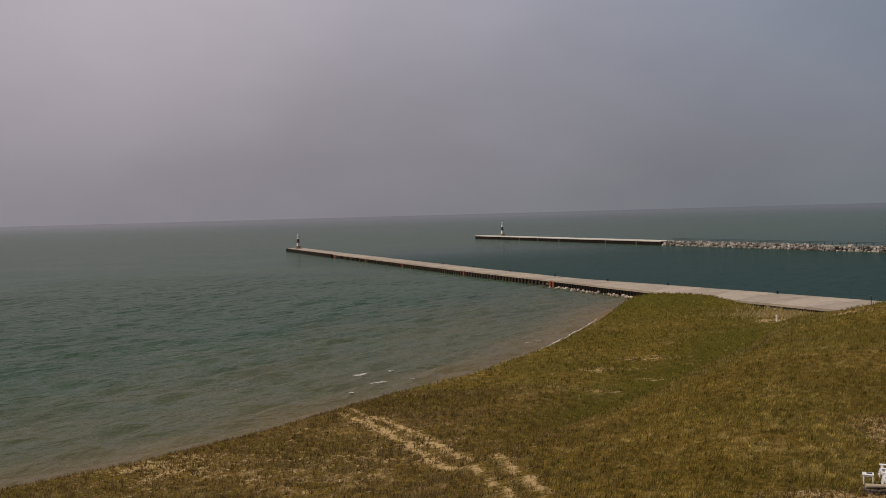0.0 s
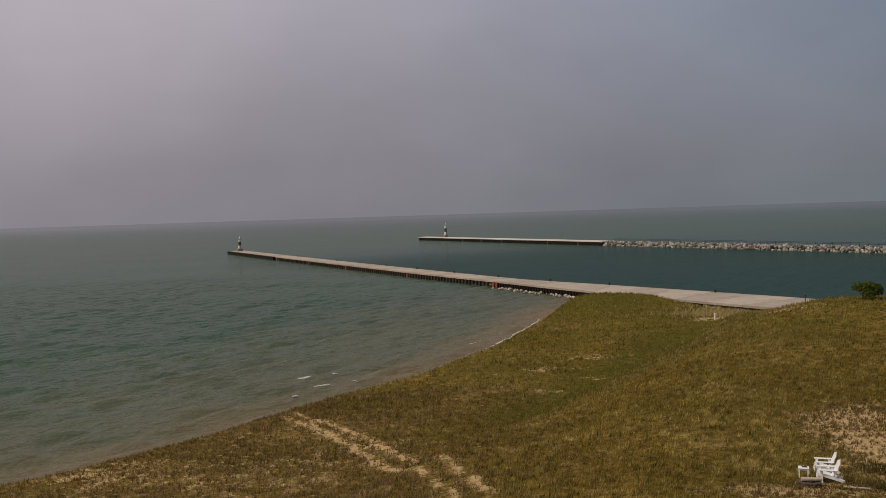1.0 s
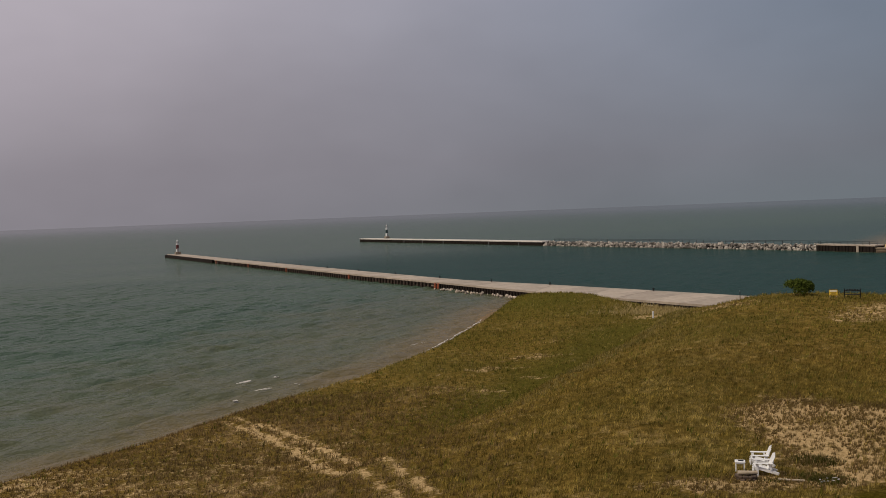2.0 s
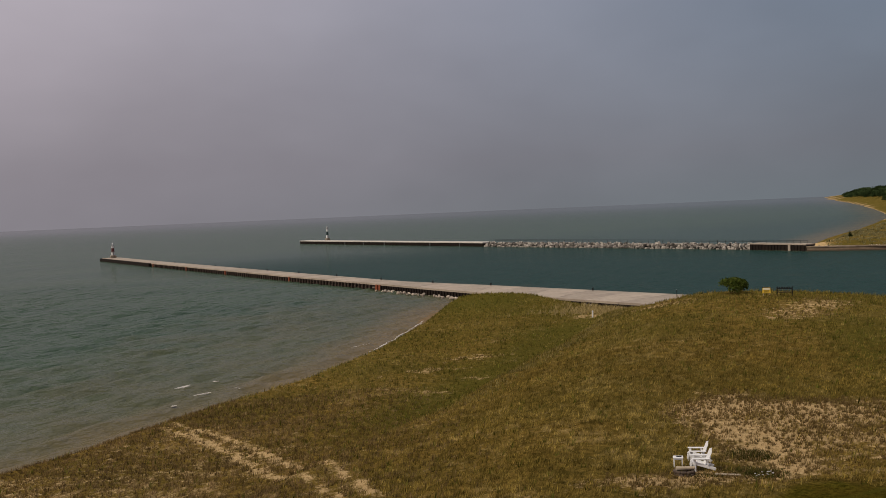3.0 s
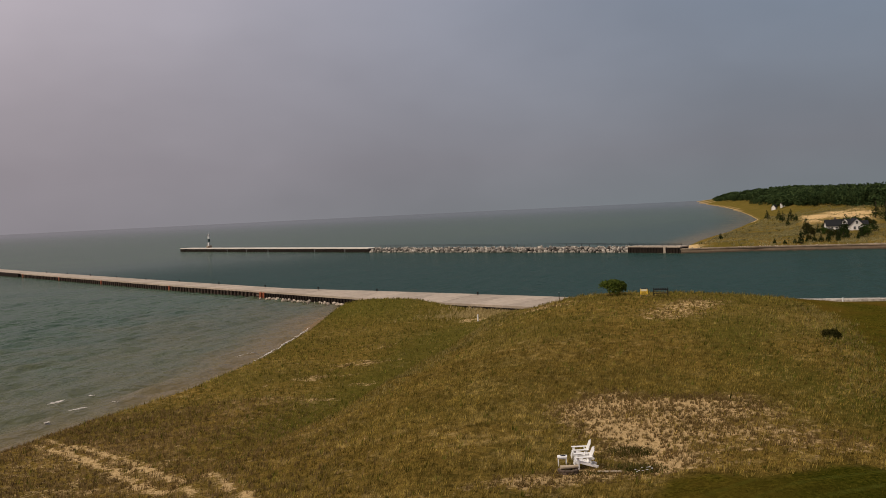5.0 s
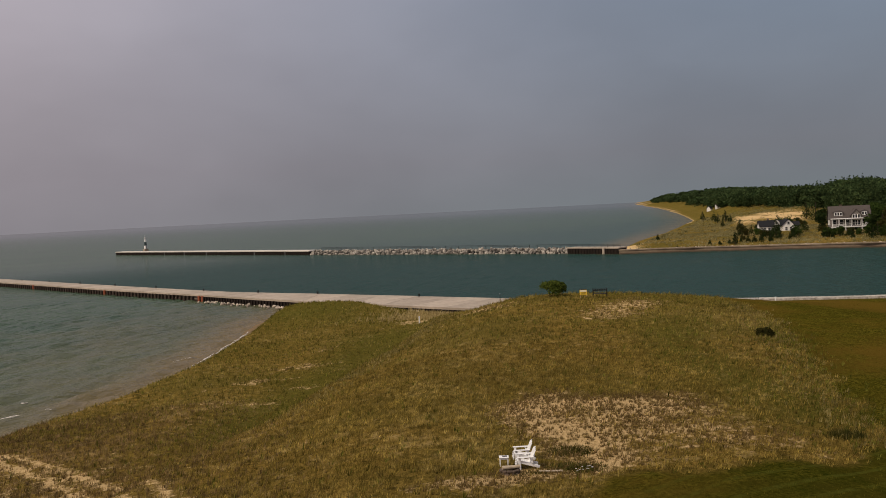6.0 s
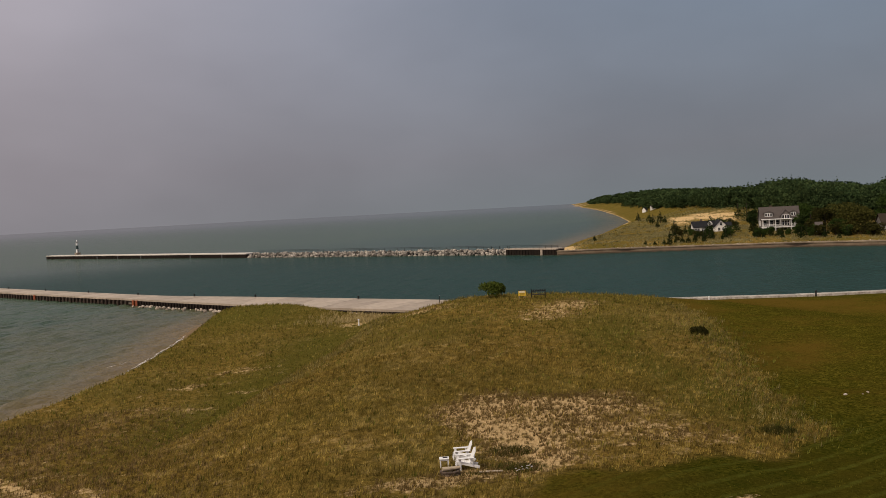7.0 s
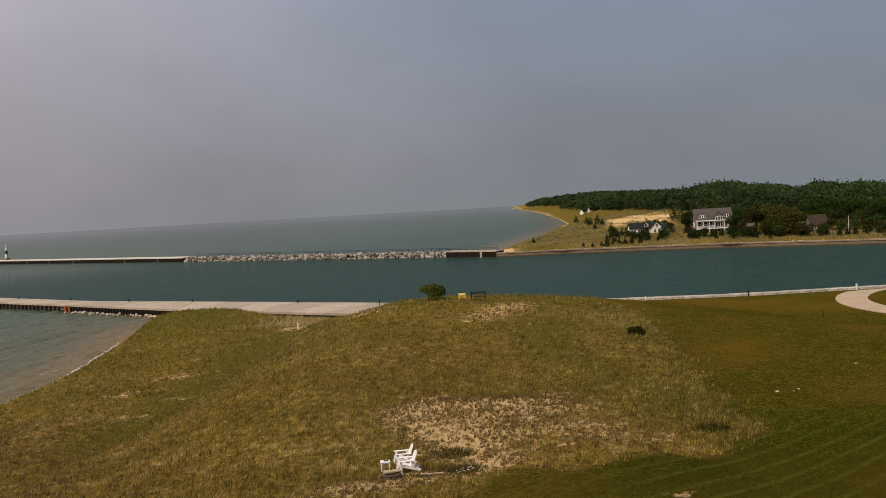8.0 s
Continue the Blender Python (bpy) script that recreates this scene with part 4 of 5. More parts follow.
def trunk_mesh(h, r, seed, limbs=5):
    bm = bmesh.new()
    cone(bm, (0, 0, -0.4), r, r * 0.45, h * 0.62 + 0.4, 8)
    rr = random.Random(seed)
    for k in range(limbs):
        a = rr.uniform(0, 360)
        m = pose(0, 0, h * rr.uniform(0.2, 0.42), 0, rr.uniform(28, 55), a)
        cone(bm, (0, 0, 0), r * 0.45, r * 0.12, h * rr.uniform(0.25, 0.4), 6, m)
    return bm


def broad_tree(name, label, x, y, w, h, leaves, seed, count=900, size=0.5, group="", category="tree", z=None, low=0.10):
    rr = np.random.default_rng(seed)
    ob = thing(name, label, category, (x, y, ground_at(x, y) if z is None else z), 0, group)
    part("trunk", trunk_mesh(h, max(0.05, 0.028 * h), seed), BARK, ob, "brown tapering trunk")
    vs, fs = leaf_cloud(rr, round_blobs(rr, w, h, 16, low), count, size)
    crown = new("crown", raw_mesh("crown", vs, fs, leaves))
    crown.parent = ob
    return ob


def conifer(name, label, x, y, w, h, seed, count=420, group="", leaves=None):
    rr = np.random.default_rng(seed)
    ob = thing(name, label, "tree", (x, y, ground_at(x, y)), 0, group)
    part("trunk", cone(bmesh.new(), (0, 0, -0.3), 0.03 * h, 0.008 * h, h * 0.95 + 0.3, 7), BARK, ob, "thin dark trunk")
    blobs = [(rr.normal() * 0.05 * w, rr.normal() * 0.05 * w, h * (0.12 + 0.84 * k / 8), w * 0.5 * (1.02 - k / 8.6)) for k in range(9)]
    vs, fs = leaf_cloud(rr, blobs, count, 0.10 * h ** 0.6, 0.55)
    crown = new("crown", raw_mesh("crown", vs, fs, leaves or LEAF_PINE))
    crown.parent = ob
    return ob


def polar(bearing_, dist):
    return dist * math.sin(radians(bearing_)), dist * math.cos(radians(bearing_))


# the two bushes on the mound
bx, by = 53.9, 98.1
bush = broad_tree("bush", "rounded green willow bush behind the dune crest", bx, by, 3.2, 1.75, LEAF_BUSH, 3, 3000, 0.13, category="bush", low=0.16, z=ground_at(bx, by) + 0.05)
low = broad_tree("shrub", "low dark brown-green shrub in dune grass", 55.3, 63.9, 1.5, 0.62, LEAF_DARK, 5, 1300, 0.11, category="shrub")


def weed_patch(x, y, rx, ry, tall, seed, label, count=420, material=None):
    r_ = np.random.default_rng(seed)
    ob = thing("weed_patch", label, "weeds", (x, y, ground_at(x, y)), -25)
    a, d = r_.uniform(0, 6.28, count), np.sqrt(r_.random(count))
    px, py = rx * d * np.cos(a), ry * d * np.sin(a)
    turn = r_.uniform(0, 6.28, count)
    size = tall * r_.uniform(0.5, 1.2, count) * (1.1 - 0.5 * d)
    root = np.stack([px, py, np.full(count, -0.06)], -1)
    away = np.stack([np.cos(turn), np.sin(turn), 0 * turn], -1)
    side = np.stack([-np.sin(turn), np.cos(turn), 0 * turn], -1) * 0.03
    tip = root + away * (size * 0.6)[:, None] + np.array([0, 0, 1.0]) * size[:, None]
    tri = np.stack([root - side, root + side, tip], 1)
    blades = new("weed_growth", raw_mesh("weed_growth", tri.reshape(-1, 3), np.arange(count * 3).reshape(-1, 3), material or WEED_GRASS))
    blades.parent = ob
    return ob


weed_patch(22.17, 39.44, 1.35, 0.95, 0.34, 31, "dark patch of weeds growing in the sand", 900)
weed_patch(20.7, 36.75, 1.7, 0.85, 0.26, 32, "dark green weeds beside the lawn edge", 1700)
weed_patch(36.09, 36.31, 1.1, 0.7, 0.5, 33, "tall dry weeds at the foot of the mound", 500)
weed_patch(18.61, 36.8, 0.9, 0.4, 0.22, 34, "sparse weeds in front of the fire pit", 160)

# ---- the woods: far more trees than one could count ----
rr = np.random.default_rng(12)
shapes, fine_shapes = [], []
for k in range(6):
    r6 = np.random.default_rng(40 + k)
    blobs = round_blobs(r6, 1.0, 1.0, 15, 0.10)
    shapes.append(leaf_cloud(r6, blobs, 220, 0.080))
    fine_shapes.append(leaf_cloud(r6, blobs, 420, 0.052))
for k in range(2):
    r6 = np.random.default_rng(60 + k)
    blobs = [(0, 0, 0.15 + 0.8 * j / 7, 0.27 * (1.05 - j / 7.2)) for j in range(8)]
    shapes.append(leaf_cloud(r6, blobs, 200, 0.05, 0.5))
    fine_shapes.append(leaf_cloud(r6, blobs, 300, 0.04, 0.5))
V, F, tones, total = [], [], [], 0
bears = np.concatenate([rr.uniform(34.2, 40, 560), rr.uniform(38, 47, 1000), rr.uniform(45.0, 57, 1500), rr.uniform(57, 100, 160)])
for b in bears:
    foot, tops = np.interp(b, WOOD_B, WOOD_D), np.interp(b, WOOD_B, WOOD_T)
    u = rr.random() ** 0.8
    dist = foot * (0.99 + 0.42 * u)
    x, y = polar(b, dist)
    if FAR_SHORE.signed(np.array(x), np.array(y)) < 25:
        continue
    h = rr.uniform(7.5, 14.0)
    w = h * rr.uniform(0.75, 1.15) * (1.5 if dist > 900 else 1.0)
    k = int(rr.integers(0, 6)) if rr.random() > (0.3 if 43.4 < b < 46.2 or 50.6 < b < 51.6 else 0.03) else int(rr.integers(6, 8))
    if k >= 6:
        h *= 1.15
    vs, fs = (fine_shapes if dist < 560 and b < 57 else shapes)[k]
    a = rr.uniform(0, 6.28)
    rot = np.array([[math.cos(a), -math.sin(a), 0], [math.sin(a), math.cos(a), 0], [0, 0, 1]])
    tones.append(np.full(len(vs), rr.uniform(0.55, 1.5)))
    V.append((vs @ rot.T) * [w, w, h] + [x, y, ground_at(x, y) - 0.5])
    F.append(fs + total)
    total += len(vs)
woods = new("woodland", raw_mesh("woodland", np.concatenate(V), np.concatenate(F), LEAF_FAR))
woods.data.attributes.new("tone", "FLOAT", "POINT").data.foreach_set("value", np.concatenate(tones).astype(np.float32))
tagged(woods, "dense dark green woods covering the far hills", "woods", kind="stuff")

# trees standing by the far bank
for k, (b, dist, w, h, leaf) in enumerate(((47.13, 352, 10.5, 10.5, LEAF_WOOD), (47.88, 343, 10.0, 9.6, LEAF_DARK), (49.01, 337, 13.5, 11.0, LEAF_BROWN), (49.92, 338, 10.0, 9.0, LEAF_BROWN), (46.61, 350, 4.5, 6.5, LEAF_PINE), (48.59, 336, 6.0, 5.0, LEAF_WOOD), (47.32, 338, 6.0, 5.5, LEAF_DARK), (51.77, 358, 10.0, 10.0, LEAF_WOOD), (52.97, 356, 9.5, 9.5, LEAF_WOOD), (54.17, 350, 9.5, 9.0, LEAF_WOOD), (55.57, 350, 10.0, 10.0, LEAF_WOOD), (46.76, 372, 7.0, 9.0, LEAF_WOOD), (50.97, 366, 9.0, 10.5, LEAF_WOOD), (44.02, 395, 5.0, 8.0, LEAF_PINE), (57.27, 345, 10, 10, LEAF_WOOD), (47.60, 330, 3.6, 4.2, LEAF_DARK), (50.37, 328, 3.4, 3.8, LEAF_DARK))):
    what = {LEAF_BROWN: "broad olive-brown tree on the far bank", LEAF_DARK: "dark green leafy tree on the far bank", LEAF_PINE: "dark pine standing beside the houses"}.get(leaf, "leafy green tree on the far bank")
    broad_tree("tree", what, *polar(b, dist), w, h, leaf, 70 + k, 2600, 0.32, "trees on the far bank")
# young conifers on the bank and round the cottage
rr = np.random.default_rng(21)
row = [(37.96, 327, 1.1, 1.9), (38.51, 326, 1.2, 1.6), (39.05, 326, 1.3, 1.8), (39.37, 325, 1.7, 5.2), (40.08, 328, 1.6, 2.6), (40.44, 328, 1.6, 2.7), (40.80, 329, 1.7, 3.0), (41.30, 327, 1.4, 3.6), (41.62, 351, 3.4, 6.6), (41.39, 356, 1.8, 3.4), (42.79, 356, 2.6, 3.6), (43.16, 360, 2.8, 4.2), (40.26, 360, 1.6, 4.0), (39.59, 352, 2.4, 2.4), (42.33, 336, 1.0, 2.6), (39.68, 331, 1.0, 1.6), (44.31, 338, 1.6, 3.0), (45.63, 330, 1.4, 2.2), (48.59, 322, 1.3, 1.9), (52.27, 322, 1.6, 3.0), (52.67, 322, 1.5, 2.8), (53.07, 322, 1.7, 3.2), (53.57, 324, 1.8, 3.0), (51.27, 324, 1.5, 2.4)]
for k, (b, dist, w, h) in enumerate(row):
    conifer("young_conifer", "small dark upright conifer on the far bank", *polar(b, dist), w * 1.15, h, 200 + k, 260, "young conifers along the far bank")
for k in range(92):
    b = rr.uniform(39.6, 47.2) if k < 56 else rr.uniform(46.5, 56)
    dist = rr.uniform(338, 430) if k < 56 else rr.uniform(322, 340)
    if 40.3 < b < 43.0 and 352 < dist < 392 or 44.1 < b < 46.6 and 346 < dist < 384:
        dist = rr.uniform(340, 350) if b < 44 else rr.uniform(334, 341)
    x, y = polar(b, dist)
    h = rr.uniform(1.5, 4.4) * (1.0 if dist < 400 else 1.3)
    if rr.random() < 0.6:
        conifer("young_conifer", "small dark conifer in rough dune grass", x, y, h * 0.6, h, 300 + k, 240, "young conifers in the dune field")
    else:
        broad_tree("shrub", "rounded green shrub in rough dune grass", x, y, h * 1.1, h, LEAF_WOOD if k % 3 else LEAF_DARK, 300 + k, 380, 0.26, "shrubs in the dune field", "shrub")
for k, (b, dist, w, h) in enumerate(((44.2, 347, 3.0, 2.6), (44.65, 345, 2.6, 2.2), (45.05, 344, 2.2, 2.8), (45.5, 343, 3.2, 2.4), (45.95, 344, 2.4, 2.0), (46.35, 345, 3.0, 3.0), (41.0, 352, 4.0, 1.8), (42.7, 353, 3.4, 2.2), (40.6, 357, 3.6, 2.4), (51.9, 340, 5.0, 4.0), (52.5, 337, 5.5, 4.6), (53.1, 338, 6.0, 5.0), (53.6, 336, 5.0, 4.2), (54.1, 337, 6.0, 5.0), (54.6, 335, 5.5, 4.6), (55.2, 337, 6.0, 5.0), (51.7, 352, 7.0, 6.0), (53.4, 349, 7.5, 6.5), (50.0, 333, 5.0, 4.0), (49.0, 331, 4.5, 3.6), (47.3, 334, 4.6, 4.4), (48.4, 333, 4.0, 4.6))):
    broad_tree("shrub", "dense green shrub beside houses on the far bank", *polar(b, dist), w, h, LEAF_WOOD if k % 3 else LEAF_DARK, 520 + k, 900, 0.24, "shrubs beside the houses", "shrub", low=0.05)
for k, (b, dist, h) in enumerate(((35.01, 372, 2.6), (37.61, 640, 6.5), (38.25, 590, 7), (38.43, 560, 6), (38.88, 560, 7.5), (39.15, 520, 4.5), (38.70, 470, 4), (43.25, 480, 8), (43.74, 470, 9))):
    conifer("pine", "dark pine standing in the open dune field", *polar(b, dist), h * 0.62, h, 400 + k, 300, "pines in the dune field")


# ---- houses ----
def gable(bm, x0, x1, y0, y1, z0, rise, along_x=True, over=0.35, thick=0.22):
    """A pitched roof of two thick slopes."""
    if along_x:
        ends, half, mid = (x0 - over, x1 + over), (y1 - y0) / 2 + over, (y0 + y1) / 2
    else:
        ends, half, mid = (y0 - over, y1 + over), (x1 - x0) / 2 + over, (x0 + x1) / 2
    drop = rise * over / (half - over)
    z0 = z0 + thick * 1.15
    profile = [(mid - half, z0 - drop), (mid, z0 + rise), (mid + half, z0 - drop), (mid + half, z0 - drop - thick), (mid, z0 + rise - thick), (mid - half, z0 - drop - thick)]
    rows = []
    for e in ends:
        rows.append([bm.verts.new((e, p, z) if along_x else (p, e, z)) for p, z in profile])
    for k in range(6):
        bm.faces.new((rows[0][k], rows[0][(k + 1) % 6], rows[1][(k + 1) % 6], rows[1][k]))
    for r in rows:
        bm.faces.new((r[0], r[1], r[4], r[5]))
        bm.faces.new((r[1], r[2], r[3], r[4]))
    bmesh.ops.recalc_face_normals(bm, faces=bm.faces[:])
    return bm


def gable_wall(bm, x0, x1, y0, y1, z0, z1, rise, along_x=True):
    """Walls with their gable ends."""
    if along_x:
        prof = [(y0, z0), (y1, z0), (y1, z1), ((y0 + y1) / 2, z1 + rise), (y0, z1)]
        rows = [[bm.verts.new((x, p, z)) for p, z in prof] for x in (x0, x1)]
    else:
        prof = [(x0, z0), (x1, z0), (x1, z1), ((x0 + x1) / 2, z1 + rise), (x0, z1)]
        rows = [[bm.verts.new((p, y, z)) for p, z in prof] for y in (y0, y1)]
    for k in range(5):
        bm.faces.new((rows[0][k], rows[0][(k + 1) % 5], rows[1][(k + 1) % 5], rows[1][k]))
    for r in rows:
        bm.faces.new(r)
    bmesh.ops.recalc_face_normals(bm, faces=bm.faces[:])
    return bm


def window(parent, x, y, z, w, h, side=False, bars=True):
    """A window on a front (facing -y) or, with side, a left wall (facing -x)."""
    t = 90.0 if side else 0.0
    m = pose(x, y, z, 0, 0, -t)
    bm = bmesh.new()
    for sx in (-1, 1):
        box(bm, (sx * (w / 2 + 0.05), -0.03, 0), (0.12, 0.14, h + 0.24))
    for sz in (-1, 1):
        box(bm, (0, -0.03, sz * (h / 2 + 0.06)), (w, 0.14, 0.12))
    if bars:
        box(bm, (0, -0.02, 0), (w, 0.09, 0.07))
    ob = part("window", bm, WHITE_PAINT, parent)
    ob.matrix_basis = m
    pane = part("pane", boxed((0, 0.0, 0), (w, 0.06, h)), GLASS, ob, "dark reflecting pane")
    return ob


def big_house():
    x, y = polar(45.46, 366)
    turn = -45.7 + 8
    ob = thing("house", "large grey shingled house with white porches and dormers", "house", (x, y, ground_at(x, y) - 0.1), turn)
    ob.location.z = max(ob.location.z, 3.9) - 1.8
    part("wall", gable_wall(bmesh.new(), -6.6, 6.6, -3.2, 4.2, -1.5, 5.4, 4.1), SIDING_GREY, ob, "grey shingled walls")
    roof = part("roof", gable(bmesh.new(), -6.6, 6.6, -3.2, 4.2, 5.4, 4.1), ROOF_GREY, ob, "grey shingle roof")
    # dormers with their own little roofs
    for cx, w in ((-3.9, 3.0), (4.6, 2.2)):
        part("dormer", gable_wall(bmesh.new(), cx - w / 2, cx + w / 2, -2.7, 0.6, 5.9, 7.6, 0.55, False), SIDING_GREY, roof, "shingled dormer")
        part("dormer_roof", gable(bmesh.new(), cx - w / 2, cx + w / 2, -2.7, 0.4, 7.6, 0.55, False, 0.25, 0.12), ROOF_GREY, roof)
        for k in range(3 if w > 2.5 else 2):
            window(ob, cx + (k - (1 if w > 2.5 else 0.5)) * 0.85, -2.75, 6.95, 0.62, 0.95, bars=False)
    part("front_gable", gable_wall(bmesh.new(), 0.1, 3.3, -4.4, 0.6, 2.6, 6.5, 2.0, False), SIDING_GREY, ob, "projecting shingled gable")
    part("gable_roof", gable(bmesh.new(), 0.1, 3.3, -4.4, 1.0, 6.5, 2.0, False, 0.3), ROOF_GREY, ob)
    for k in range(3):
        window(ob, 0.85 + 0.85 * k, -4.45, 6.1, 0.65, 1.2, bars=False)
        window(ob, 0.85 + 0.85 * k, -4.45, 3.9, 0.7, 1.7)
    # two-storey porch: floor, posts, balustrade
    part("porch_floor", boxed((0, -4.3, 2.5), (13.0, 2.3, 0.28), bevel=0.03), WHITE_PAINT, ob, "white porch floor")
    part("porch_roof", boxed((0, -4.35, 5.35), (13.2, 2.4, 0.26), bevel=0.04), WHITE_PAINT, ob, "white porch fascia")
    post = mesh_of("porch_post", boxed((0, 0, 1.95), (0.24, 0.24, 6.9), bevel=0.03), WHITE_PAINT)
    for cx in (-6.3, -4.1, -1.9, -0.1, 3.4, 5.0, 6.3):
        shared("porch_post", post, ob, pose(cx, -5.3, 0))
    for x0, x1 in ((-6.3, -0.1), (3.4, 6.3)):
        bm = box(bmesh.new(), ((x0 + x1) / 2, -5.3, 3.5), (x1 - x0, 0.10, 0.12))
        for k in range(int((x1 - x0) / 0.35)):
            box(bm, (x0 + 0.2 + 0.35 * k, -5.3, 3.05), (0.07, 0.06, 0.85))
        part("balustrade", bm, WHITE_PAINT, ob, "white balustrade")
    for cx in (-5.2, -3.0, -1.0, 4.2, 5.7):
        window(ob, cx, -3.25, 4.0, 1.1, 1.9)
    for cx in (-5.2, -3.0, -1.0, 1.7, 4.2, 5.7):
        window(ob, cx, -3.25, 1.2, 1.2, 1.9, bars=False)
    for cy in (-1.5, 1.8):
        window(ob, -6.65, cy, 4.0, 0.9, 1.5, True)
        window(ob, -6.65, cy, 1.2, 0.9, 1.5, True)
    part("chimney", boxed((-2.5, 1.5, 9.4), (0.9, 0.9, 1.6), bevel=0.03), PIT_STONE, roof, "stone chimney")


def cottage():
    x, y = polar(41.62, 372)
    ob = thing("house", "white cottage with a dark shingle roof and dormer", "house", (x, y, ground_at(x, y) - 0.1), -42 + 12)
    ob.scale = (0.86, 0.86, 0.86)
    part("wall", gable_wall(bmesh.new(), -7.2, 2.0, -2.6, 3.4, -1.2, 2.4, 2.3), SIDING_WHITE, ob, "white siding")
    roof = part("roof", gable(bmesh.new(), -7.2, 2.2, -2.6, 3.4, 2.4, 2.3), ROOF_DARK, ob, "dark shingle roof")
    part("wing", gable_wall(bmesh.new(), 2.0, 6.4, -4.4, 3.6, -1.2, 2.9, 2.1, False), SIDING_WHITE, ob, "white gabled wing")
    part("wing_roof", gable(bmesh.new(), 2.0, 6.4, -4.4, 3.6, 2.9, 2.1, False), ROOF_DARK, ob)
    part("garage", gable_wall(bmesh.new(), 6.4, 9.4, -1.4, 3.0, -1.2, 2.2, 1.6), SIDING_WHITE, ob, "white garage end")
    part("garage_roof", gable(bmesh.new(), 6.2, 9.4, -1.4, 3.0, 2.2, 1.6), ROOF_DARK, ob)
    part("dormer", gable_wall(bmesh.new(), -0.9, 1.0, -2.2, 1.0, 2.6, 4.1, 0.9, False), SIDING_WHITE, roof, "white dormer")
    part("dormer_roof", gable(bmesh.new(), -0.9, 1.0, -2.2, 1.0, 4.1, 0.9, False, 0.2, 0.12), ROOF_DARK, roof)
    window(ob, 0.05, -2.25, 3.7, 0.8, 0.9)
    part("door", boxed((0.6, -2.66, 0.75), (0.95, 0.1, 2.1), bevel=0.02), DARK_PAINT, ob, "dark front door")
    for cx in (-6.3, -5.1, -3.4, -2.0):
        window(ob, cx, -2.65, 1.2, 0.85, 1.2)
    for cx, cz in ((3.3, 1.2), (5.1, 1.2), (4.2, 3.5)):
        window(ob, cx, -4.45, cz, 0.9, 1.2)
    window(ob, 7.9, -1.45, 1.0, 1.6, 1.6, bars=False)
    part("chimney", boxed((-3.2, 0.8, 5.0), (0.8, 0.8, 1.5), bevel=0.03), PIT_STONE, roof, "stone chimney")


def small_house(name, label, b, dist, w, d, h, rise, wall, roof_m, turn, sink=0.2):
    x, y = polar(b, dist)
    ob = thing(name, label, "house", (x, y, ground_at(x, y) - sink), -b + turn)
    part("wall", gable_wall(bmesh.new(), -w / 2, w / 2, -d / 2, d / 2, -1.2, h, rise), wall, ob)
    part("roof", gable(bmesh.new(), -w / 2, w / 2, -d / 2, d / 2, h, rise), roof_m, ob)
    for k in range(3):
        window(ob, (k - 1) * w * 0.3, -d / 2 - 0.05, h * 0.5, w * 0.12, h * 0.42, bars=False)
    return ob


big_house()
cottage()
small_house("house", "distant white house below the woods", 38.56, 925, 6.5, 5, 2.6, 1.5, SIDING_WHITE, ROOF_GREY, 15)
small_house("house", "distant white house with a tall roof", 38.01, 930, 3.4, 4, 2.6, 2.2, SIDING_WHITE, ROOF_DARK, 60)
small_house("house", "low cottage with a wide brown roof under trees", 51.07, 343, 5.6, 7, 1.6, 3.3, SIDING_GREY, ROOF_BROWN, 20)
small_house("shed", "small pale shed between dark trees", 47.55, 336, 1.8, 1.8, 3.6, 0.7, SIDING_WHITE, ROOF_GREY, 0)

# ---- masts and posts ----
x, y = polar(52.73, 328)
mast = thing("flagpole", "slim white flagpole on the far bank", "flagpole", (x, y, ground_at(x, y)))
part("pole", cone(bmesh.new(), (0, 0, 0), 0.08, 0.05, 5.6, 10), WHITE_PAINT, mast)
part("truck", cone(bmesh.new(), (0, 0, 5.6), 0.12, 0.05, 0.16, 10), GREY_METAL, mast)
part("footing", boxed((0, 0, 0.12), (0.8, 0.8, 0.3), bevel=0.04), CONCRETE, mast)


def post(name, label, x, y, h, r, material, cap=None, z=None, lean=0.0):
    ob = thing(name, label, "post", (x, y, ground_at(x, y) if z is None else z))
    bm = cone(bmesh.new(), (0, 0, -0.3), r, r * 0.92, h + 0.3, 10, pose(0, 0, 0, 0, lean, 0))
    part("shaft", bm, material, ob)
    if cap:
        part("cap", cone(bmesh.new(), (0, 0, h), r * 1.25, r * 0.9, 0.08, 10), cap, ob)
    return ob


post("marker_post", "short white marker post in dry grass", 44.59, 118.6, 0.8, 0.10, WHITE_PAINT, WHITE_PAINT)
post("sign_pole", "thin dark metal pole beside the quay walk", 66.05, 138.2, 2.3, 0.06, BLACK_METAL, GREY_METAL, 1.5)
post("bollard", "dark bollard at the quay edge", 111.2, 102.7, 0.75, 0.13, BLACK_METAL, BLACK_METAL, 1.9)
post("bollard", "pale bollard at the quay edge", 98.74, 111.8, 0.45, 0.12, WHITE_PAINT, WHITE_PAINT, 1.9)
post("bollard", "white bollard near the drive loop", 126.8, 95.48, 0.65, 0.14, WHITE_PAINT, WHITE_PAINT, 1.9)
post("stake", "thin black stake in the lawn", 87.67, 70.42, 0.7, 0.05, BLACK_METAL, BLACK_METAL)


